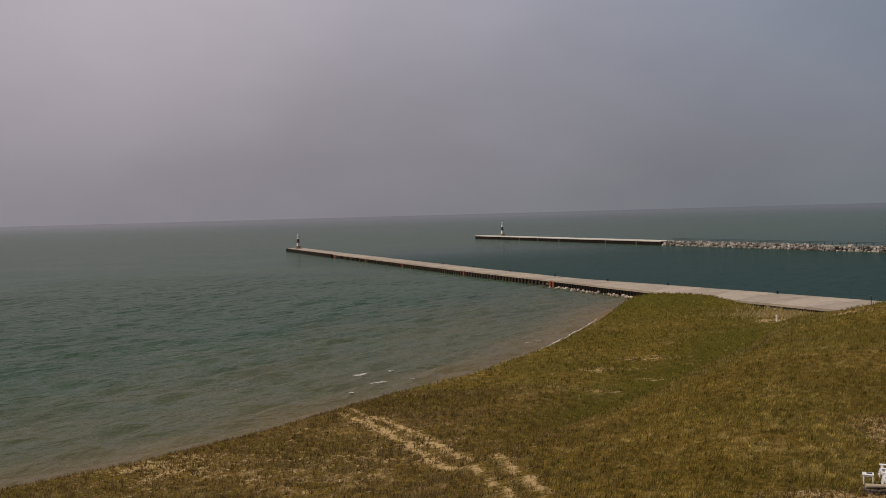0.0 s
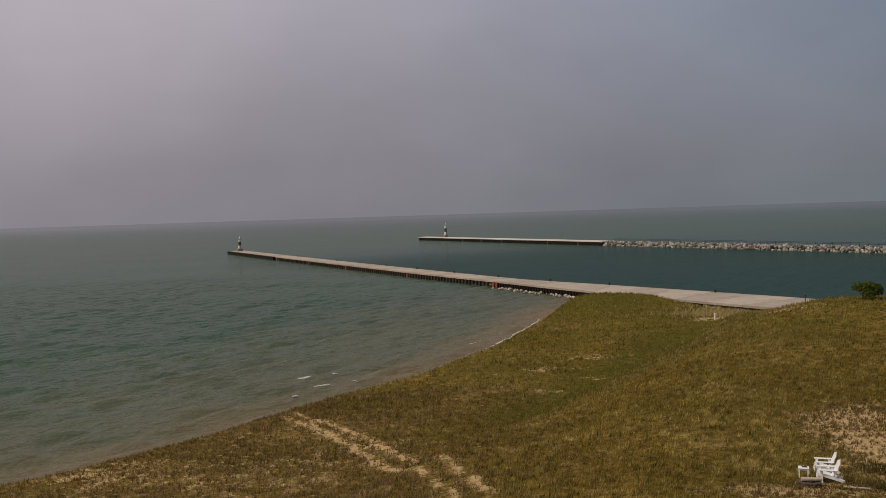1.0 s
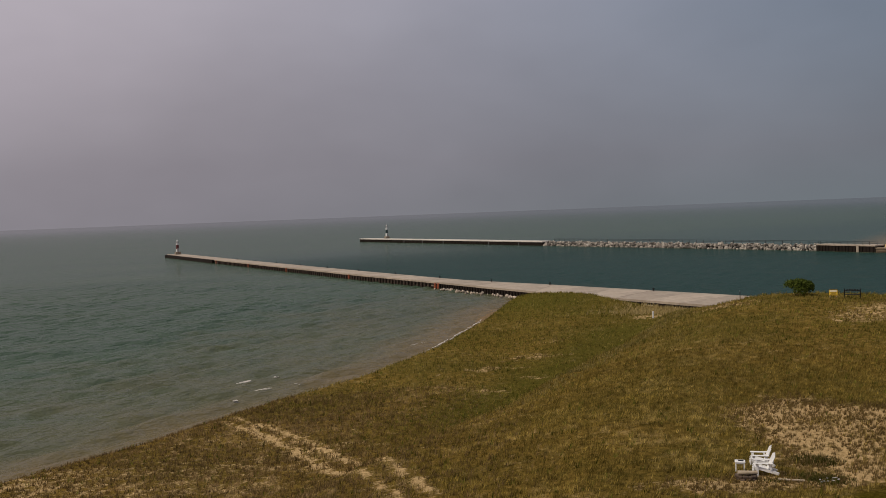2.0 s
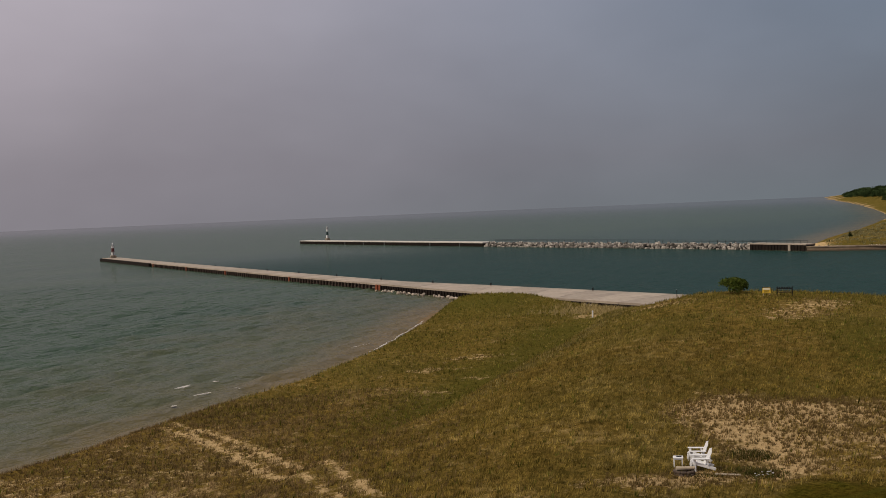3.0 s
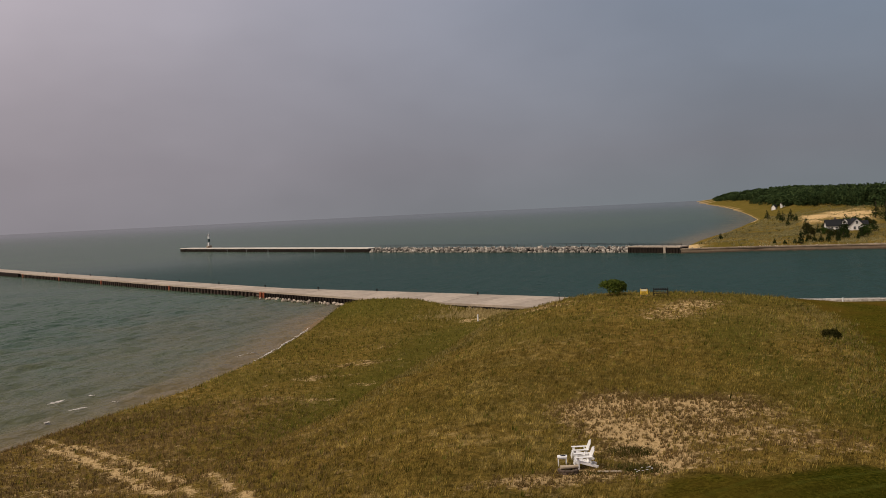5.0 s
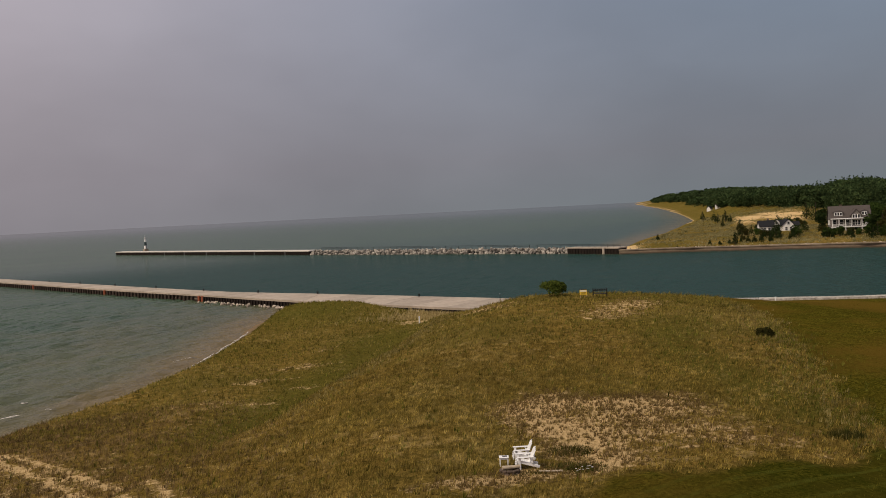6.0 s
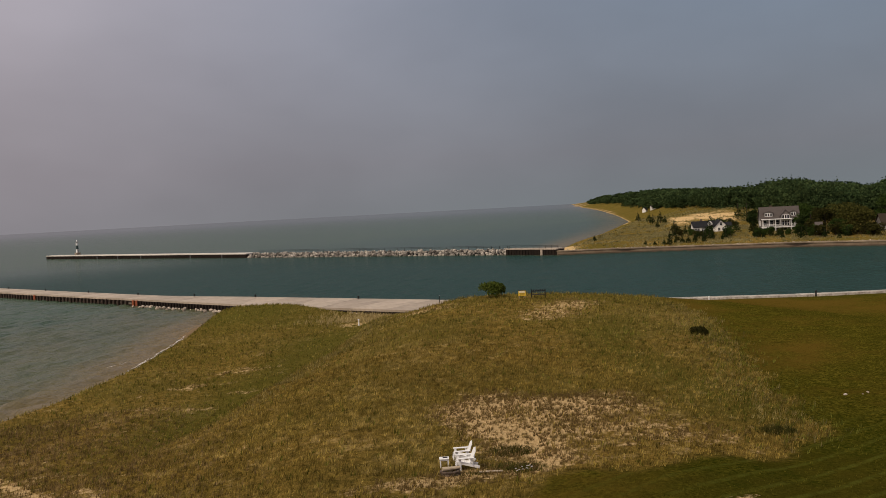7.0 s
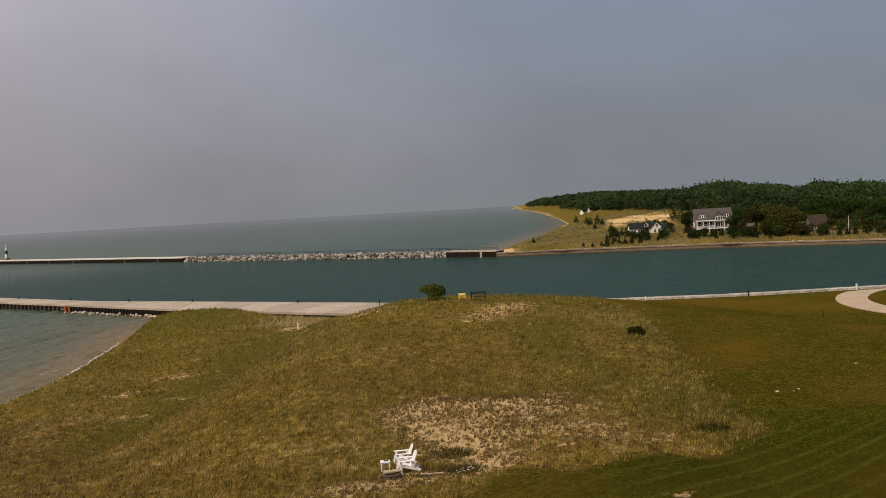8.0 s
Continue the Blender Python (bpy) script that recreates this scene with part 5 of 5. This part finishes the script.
def yellow_sign():
    x, y = 55.4, 93.9
    ob = thing("sign", "yellow notice board with a pale heading on two posts", "sign", (x, y, ground_at(x, y) - 0.12), -30)
    ob.scale = (0.84, 0.84, 0.84)
    for sx in (-0.40, 0.40):
        part("leg", boxed((sx, 0.06, 0.5), (0.09, 0.07, 1.6), bevel=0.01), WOOD_PALE, ob)
    board = part("board", boxed((0, 0, 0.86), (1.0, 0.06, 0.74), bevel=0.015), YELLOW_SIGN, ob, "faded yellow board")
    part("heading_panel", boxed((0, -0.034, 1.06), (0.84, 0.012, 0.24)), SIGN_PALE, board, "pale cream heading panel")
    for k in range(3):
        part("text_bar", boxed((0, -0.034, 0.84 - 0.11 * k), (0.7 - 0.12 * (k % 2), 0.012, 0.035)), BLACK_METAL, board, "dark bar of unreadable writing")
    part("frame", boxed((0, 0.0, 1.25), (1.06, 0.1, 0.06), bevel=0.01), BLACK_METAL, ob, "dark top rail")


def bench():
    x, y = 57.4, 93.6
    ob = thing("bench", "black metal bench with a scrolled back", "bench", (x, y, ground_at(x, y) - 0.02), -31)
    ob.scale = (0.94, 0.94, 0.94)
    for sx in (-0.82, 0.82):
        bm = box(bmesh.new(), (sx, 0.25, 0.3), (0.10, 0.09, 0.7), bevel=0.012)
        box(bm, (sx, -0.28, 0.55), (0.12, 0.10, 1.12), rx=6, bevel=0.012)
        box(bm, (sx, 0.0, 0.68), (0.10, 0.62, 0.08), bevel=0.012)
        cone(bm, (sx, -0.34, 1.06), 0.07, 0.04, 0.10, 8)
        part("end_frame", bm, BLACK_METAL, ob)
    for k in range(4):
        part("seat_slat", boxed((0, -0.18 + 0.14 * k, 0.45), (1.6, 0.11, 0.05), bevel=0.01), BLACK_METAL, ob)
    part("back_slat", boxed((0, -0.33, 0.90), (1.6, 0.06, 0.10), bevel=0.01), BLACK_METAL, ob)
    for k in range(5):
        part("back_scroll", boxed((-0.56 + 0.28 * k, -0.34, 1.00 + 0.03 * (k % 2)), (0.20, 0.04, 0.14), ry=24 * (k - 2), bevel=0.02), BLACK_METAL, ob)


yellow_sign()
bench()


# ---- the chairs, table and fire pit ----
def garden_chair(x, y, turn):
    ob = thing("garden_chair", "white slatted low garden armchair standing on sand", "chair", (x, y, ground_at(x, y)), turn, "chairs by the fire pit")
    for sx in (-0.30, 0.30):
        part("front_leg", boxed((sx, -0.36, 0.27), (0.05, 0.11, 0.56), bevel=0.008), WHITE_PAINT, ob)
        part("runner", boxed((sx * 0.9, 0.06, 0.235), (0.04, 0.98, 0.13), rx=-17, bevel=0.008), WHITE_PAINT, ob)
        part("armrest", boxed((sx * 1.12, -0.09, 0.565), (0.15, 0.74, 0.035), bevel=0.01), WHITE_PAINT, ob)
        part("arm_bracket", boxed((sx * 1.05, 0.16, 0.42), (0.04, 0.08, 0.28), rx=20, bevel=0.006), WHITE_PAINT, ob)
    for k in range(6):
        part("seat_slat", boxed((0, -0.42 + 0.095 * k, 0.395 - 0.029 * k), (0.56, 0.085, 0.025), rx=-17, bevel=0.006), WHITE_PAINT, ob)
    for k in range(3):
        part("front_slat", boxed((0, -0.475 - 0.012 * k, 0.33 - 0.085 * k), (0.56, 0.025, 0.078), rx=8, bevel=0.006), WHITE_PAINT, ob)
    part("apron", boxed((0, -0.43, 0.33), (0.56, 0.025, 0.11), bevel=0.006), WHITE_PAINT, ob)
    for k in range(5):
        length = 0.78 - 0.05 * abs(k - 2)
        m = pose((k - 2) * 0.112, 0.10, 0.24, -24, (k - 2) * 2.2, 0)
        part("back_slat", boxed((0, 0, length / 2), (0.10, 0.024, length), bevel=0.008), WHITE_PAINT, ob).matrix_basis = m
    m = pose(0, 0.13, 0.24, -24)
    part("back_rail", boxed((0, 0, 0.42), (0.58, 0.03, 0.07), bevel=0.006), WHITE_PAINT, ob).matrix_basis = m
    return ob


chair = garden_chair(18.98, 37.75, -109)
copy_thing(chair, pose(19.57, 39.22, ground_at(19.57, 39.22), 0, 0, -111))


def side_table(x, y, turn):
    ob = thing("side_table", "small white square outdoor side table", "table", (x, y, ground_at(x, y)), turn)
    for k in range(4):
        part("top_slat", boxed((0, -0.16 + 0.107 * k, 0.42), (0.44, 0.098, 0.03), bevel=0.008), WHITE_PAINT, ob)
    for sx in (-0.175, 0.175):
        for sy in (-0.155, 0.155):
            part("leg", boxed((sx, sy, 0.2), (0.05, 0.05, 0.42), bevel=0.006), WHITE_PAINT, ob)
    for sy in (-0.155, 0.155):
        part("apron", boxed((0, sy, 0.37), (0.33, 0.03, 0.07), bevel=0.005), WHITE_PAINT, ob)
    part("tray", boxed((0.04, 0.02, 0.447), (0.22, 0.14, 0.02), bevel=0.005), BLACK_METAL, ob, "dark object on the table")


side_table(18.3, 38.7, -24)


def fire_pit(x, y):
    ob = thing("fire_pit", "low fire pit of stacked brown stones", "fire pit", (x, y, ground_at(x, y) - 0.03), -27)
    rr_ = random.Random(3)
    stone = [mesh_of("stone", boxed((0, 0, 0), (0.23, 0.15, 0.11), bevel=0.025), PIT_STONE)]
    for tier in range(2):
        for k in range(10):
            a = 2 * math.pi * (k + 0.5 * tier) / 10
            shared("stone", stone[0], ob, pose(0.38 * math.cos(a), 0.30 * math.sin(a), 0.05 + 0.115 * tier, rr_.uniform(-4, 4), rr_.uniform(-4, 4), math.degrees(a) + 90 + rr_.uniform(-8, 8)))
    part("ash_bed", cone(bmesh.new(), (0, 0, 0.0), 0.32, 0.28, 0.08, 14), BLACK_METAL, ob, "blackened ash")
    for k in range(2):
        m = pose(0.06, 0.06 - 0.15 * k, 0.29 + 0.03 * k, 0, 90, 8 + 10 * k)
        part("log", cone(bmesh.new(), (0, 0, -0.40), 0.075, 0.07, 0.8, 9, Matrix()), WOOD_PALE, ob, "split log").matrix_basis = m


fire_pit(17.95, 37.42)
x, y = 19.56, 36.6
ob = thing("plank", "weathered pale plank lying in the weeds", "plank", (x, y, ground_at(x, y) + 0.06), -20)
part("board", boxed((0, 0, 0), (1.05, 0.14, 0.05), ry=2, bevel=0.01), WOOD_PALE, ob)
x, y = 20.8, 35.91
ob = thing("flower_clump", "clump of small white flowers at the lawn edge", "flowers", (x, y, ground_at(x, y)))
rr_ = random.Random(9)
for k in range(13):
    fx, fy, fz = rr_.uniform(-0.5, 0.5), rr_.uniform(-0.12, 0.12), rr_.uniform(0.16, 0.34)
    stem = part("stem", cone(bmesh.new(), (fx, fy, 0), 0.012, 0.008, fz, 5), LEAF_BUSH, ob)
    bm = bmesh.new()
    for j in range(5):
        a = j * 1.257
        box(bm, (fx + 0.025 * math.cos(a), fy + 0.025 * math.sin(a), fz), (0.04, 0.026, 0.012), math.degrees(a), bevel=0.004)
    part("blossom", bm, FLOWER, stem, "white blossom")
# pale stones in the worn turf
for k, (x, y, r) in enumerate(((46.87, 41.28, 0.16), (48.63, 41.14, 0.14), (47.84, 40.83, 0.08), (58.06, 44.01, 0.15))):
    ob = new("stone", white_shapes[k % 4])
    ob.matrix_basis = pose(x, y, ground_at(x, y) + 0.05, 20 * k, 0, 50 * k) @ Matrix.Diagonal((r * 2, r * 1.4, r, 1))
    tagged(ob, "small pale stone lying on worn turf", "stone", "stones on the lawn")

# ---- foam at the water's edge ----
rr = np.random.default_rng(17)
V, F, total = [], [], 0
for k in range(130):
    s = SHORE.s[8] + rr.random() ** 0.7 * (SHORE.s[-1] - SHORE.s[8])
    p, d = SHORE.at(s), SHORE.along(s)
    out = np.array([-d[1], d[0]])
    o = rr.uniform(0.2, 0.8)
    c = p + out * o
    length, width = rr.uniform(0.6, 4.0), rr.uniform(0.05, 0.13)
    n = 7
    ts = np.linspace(-1, 1, n)
    wob = rr.normal(size=n) * 0.08
    half = width * np.sqrt(1 - ts ** 2 * 0.96) * rr.uniform(0.6, 1.2, n)
    for side in (1, -1):
        V.append(np.c_[c[0] + d[0] * ts * length / 2 + out[0] * (wob + side * half), c[1] + d[1] * ts * length / 2 + out[1] * (wob + side * half), np.full(n, 0.13) + 0.03 * rr.random(n)])
    top = np.arange(n - 1) + total
    F.append(np.stack([top, top + n, top + n + 1, top + 1], 1))
    total += 2 * n
# small breakers off the beach
for cx, cy, length, width in ((-7.1, 104.6, 1.5, 0.55), (-4.9, 99.6, 1.7, 0.5), (-7.5, 94.3, 0.6, 0.3), (-3.8, 106.6, 0.6, 0.35), (-1.6, 101.4, 0.5, 0.3), (14.4, 126.3, 2.2, 0.35)):
    for k in range(9):
        n, ts = 7, np.linspace(-1, 1, 7)
        ox, oy = rr.normal() * length * 0.22, rr.normal() * width * 0.45
        half = 0.5 * width * rr.uniform(0.3, 0.8) * np.sqrt(1 - ts ** 2 * 0.97) * rr.uniform(0.6, 1.2, n)
        span_ = 0.5 * length * rr.uniform(0.3, 0.8)
        for side in (1, -1):
            along, across = ox + ts * span_, oy + side * half
            V.append(np.c_[cx + 0.82 * along - 0.57 * across, cy + 0.57 * along + 0.82 * across, 0.16 + 0.05 * k / 9 + 0.03 * rr.random(n)])
        top = np.arange(n - 1) + total
        F.append(np.stack([top, top + n, top + n + 1, top + 1], 1))
        total += 2 * n
foam = new("foam", raw_mesh("foam", np.concatenate(V), np.concatenate(F), FOAM))
tagged(foam, "thin broken line of white foam along the shore", "foam", kind="stuff")

# ---- beach grass ----
def tufts(name, label, count, low, high, tall, material, keep, seed, blades=6, sweep=(-34, 66)):
    r_ = np.random.default_rng(seed)
    b = np.radians(r_.uniform(*sweep, count))
    d = np.sqrt(r_.uniform(low ** 2, high ** 2, count))
    x, y = d * np.sin(b), d * np.cos(b)
    k = keep(x, y, r_)
    x, y = x[k], y[k]
    z = height(x, y)
    k = z > 0.6
    x, y, z = x[k], y[k], z[k]
    n = len(x)
    base = np.stack([x, y, z - 0.03], -1)[:, None, :]
    a = r_.uniform(0, 6.28, (n, blades))
    size = tall * r_.uniform(0.55, 1.25, (n, 1)) * r_.uniform(0.7, 1.15, (n, blades))
    lean = r_.uniform(0.15, 0.75, (n, blades))
    away = np.stack([np.cos(a), np.sin(a), np.zeros_like(a)], -1)
    side = np.stack([-np.sin(a), np.cos(a), np.zeros_like(a)], -1)
    wind = np.array([0.25, -0.1, 0.0])
    root = base + away * 0.10 * tall / 0.5
    tip = root + (away * lean[..., None] + wind) * size[..., None] * 0.8 + np.array([0, 0, 1.0]) * size[..., None]
    wide = side * (0.035 * tall / 0.5)
    tri = np.stack([root - wide, root + wide, tip], 2)
    ob = new(name, raw_mesh(name, tri.reshape(-1, 3), np.arange(n * blades * 3).reshape(-1, 3), material))
    return tagged(ob, label, "grass", kind="stuff")


def dune_keep(x, y, r_):
    ok = (SHORE.signed(x, y) > 1.3) & (QUAY_SOUTH.signed(x, y) > 2.0)
    p = np.clip(1.4 - 2.3 * np.maximum(bare_sand(x, y) - 0.1, 0), 0.02, 1) * (1 - lawn_cover(x, y)) * (1 - 0.6 * green_cover(x, y))
    patch = 0.5 + 0.5 * np.sin(0.8 * x + 1.3 * np.sin(0.5 * y)) * np.sin(0.7 * y + 1.1 * np.sin(0.6 * x))
    return ok & (r_.random(len(x)) < p * (0.55 + 0.45 * patch))


def green_keep(x, y, r_):
    mound_foot = 0.22 + 0.9 * green_cover(x, y)
    return dune_keep(x, y, r_) & (r_.random(len(x)) < mound_foot)


def sparse_keep(x, y, r_):
    ok = (SHORE.signed(x, y) > 1.3) & (QUAY_SOUTH.signed(x, y) > 2.0)
    b = bare_sand(x, y)
    open_sand = np.clip((b - 0.32) * 3, 0, 1) * (1 - 0.65 * step(b, 0.55, 0.85))
    return ok & (r_.random(len(x)) < 0.8 * open_sand * (1 - lawn_cover(x, y)))




def west_keep(x, y, r_):
    return dune_keep(x, y, r_) & (r_.random(len(x)) < 1 - step(np.degrees(np.arctan2(x, y)), -2, 16))


def east_keep(x, y, r_):
    return dune_keep(x, y, r_) & (r_.random(len(x)) < step(np.degrees(np.arctan2(x, y)), -2, 16))


tufts("beach_grass", "dry straw-coloured beach grass on the near dune", 95000, 30, 78, 0.25, BEACH_GRASS, east_keep, 1, 5, (-2, 66))
tufts("beach_grass", "brown dry beach grass on the western bank", 75000, 30, 84, 0.27, BROWN_GRASS, west_keep, 16, 5, (-34, 16))
tufts("beach_grass", "dry olive beach grass on the farther dune", 150000, 78, 185, 0.36, OLIVE_GRASS, dune_keep, 2, 4)
tufts("green_grass", "greener grass in the dune hollows", 60000, 36, 185, 0.38, GREEN_GRASS, green_keep, 3, 5)
tufts("sparse_grass", "sparse brown tufts standing in open sand", 50000, 30, 100, 0.20, SPARSE, sparse_keep, 4, 5)
tufts("sparse_grass", "brown tussocks scattered over open sand", 26000, 33, 62, 0.21, SPARSE, sparse_keep, 14, 12, (8, 46))
tufts("sparse_grass", "dark tussocks on the bare crest and slope", 34000, 56, 125, 0.28, SPARSE, sparse_keep, 15, 10, (-26, 42))


# pale grass added along the ridge in place of its bright highlight
def rim_light_keep(x, y, r_):
    u, v = (x - 18.63) * 0.567 + (y - 37.19) * 0.824, -(x - 18.63) * 0.824 + (y - 37.19) * 0.567
    p = 0.8 * np.exp(-(((v - 19.6) / 1.3) ** 2)) * step(u, 12, 30) * (1 - step(u, 74, 90))
    return (QUAY_SOUTH.signed(x, y) > 4) & (r_.random(len(x)) < p)


tufts("beach_grass", "pale grass added as a highlight along the rim of the mound", 40000, 48, 135, 0.30, REED_BORDER, rim_light_keep, 18, 4, (6, 30))


def lawn_keep(x, y, r_):
    return (lawn_cover(x, y) > 0.6) & (QUAY_SOUTH.signed(x, y) > 2.5) & ((np.hypot(x - 118.1, y - 61.34) > 24.9) | (np.hypot(x - 118.1, y - 61.34) < 20.4)) & (r_.random(len(x)) < 0.9)


def reed_keep(x, y, r_):
    p = np.exp(-(((x - 51.05) / 6) ** 2 + ((y - 128.1) / 5) ** 2)) + 0.8 * np.exp(-(((x - 58.64) / 4) ** 2 + ((y - 116.7) / 8) ** 2))
    return (QUAY_SOUTH.signed(x, y) > 6.5) & (r_.random(len(x)) < 0.9 * p)


def border_keep(x, y, r_):
    e = -LAWN_EDGE.signed(x, y)
    p = np.exp(-(((e + 1.0) / 2.0) ** 2)) * step(x, 30, 42) * (1 - step(y, 60, 80))
    return (QUAY_SOUTH.signed(x, y) > 6) & (e > -5) & (r_.random(len(x)) < p)


def edge_keep(x, y, r_):
    e = LAWN_EDGE.signed(x, y)
    p = np.exp(-(((e - 1.2) / 1.5) ** 2)) * step(x, 33, 38)
    return (QUAY_SOUTH.signed(x, y) > 6) & (r_.random(len(x)) < p)


tufts("beach_grass", "tall bleached grass along the lawn edge", 60000, 46, 110, 0.30, REED_BORDER, edge_keep, 10, 4)
tufts("rough_grass", "longer green grass along the foot of the mound", 60000, 46, 110, 0.30, GREEN_GRASS, border_keep, 7, 5)
tufts("lawn_grass", "short olive-green lawn grass with dry patches", 130000, 30, 130, 0.13, LAWN_BLADE, lawn_keep, 5, 3)
tufts("lawn_grass", "short mown grass on the lawn behind the dune", 40000, 0, 30, 0.08, LAWN_BLADE, lawn_keep, 8, 3, (-180, 180))
tufts("beach_grass", "dry beach grass between lawn and shore", 40000, 6, 34, 0.28, BEACH_GRASS, dune_keep, 9, 4, (-100, 40))
tufts("reeds", "pale dry reeds in the swale by the quay", 22000, 105, 150, 0.6, REED, reed_keep, 6, 5, (14, 30))


def north_tufts(name, label, count, tall, material, seed, blades=6):
    r_ = np.random.default_rng(seed)
    b, d = np.radians(r_.uniform(32.5, 57, count)), r_.uniform(300, 760, count)
    x, y = d * np.sin(b), d * np.cos(b)
    k = (FAR_SHORE.signed(x, y) > 7) & (NORTH.signed(x, y) < -4)
    k &= ~((b > radians(39.8)) & (b < radians(43.4)) & (d > 465) & (d < 600) & (r_.random(count) < 0.8))
    patch = np.sin(0.12 * x + 1.3 * np.sin(0.07 * y)) * np.sin(0.1 * y + 1.1 * np.sin(0.09 * x))
    k &= r_.random(count) < 0.55 + 0.45 * patch
    x, y = x[k], y[k]
    n = len(x)
    root = np.stack([x, y, height(x, y) - 0.1], -1)[:, None, :] + r_.normal(size=(n, blades, 3)) * [0.35, 0.35, 0]
    a = r_.uniform(0, 6.28, (n, blades))
    side = np.stack([np.cos(a), np.sin(a), 0 * a], -1) * 0.16
    tip = root + r_.normal(size=(n, blades, 3)) * [0.2, 0.2, 0] + np.array([0, 0, 1.0]) * (tall * r_.uniform(0.5, 1.3, (n, blades)))[..., None]
    tri = np.stack([root - side, root + side, tip], 2)
    ob = new(name, raw_mesh(name, tri.reshape(-1, 3), np.arange(n * blades * 3).reshape(-1, 3), material))
    return tagged(ob, label, "grass", kind="stuff")


north_tufts("dune_grass", "rough golden grass across the far dune field", 42000, 0.6, FIELD_GRASS, 51)
north_tufts("dune_grass", "darker weeds scattered in the far dune field", 1500, 0.8, WEED_GRASS, 52)
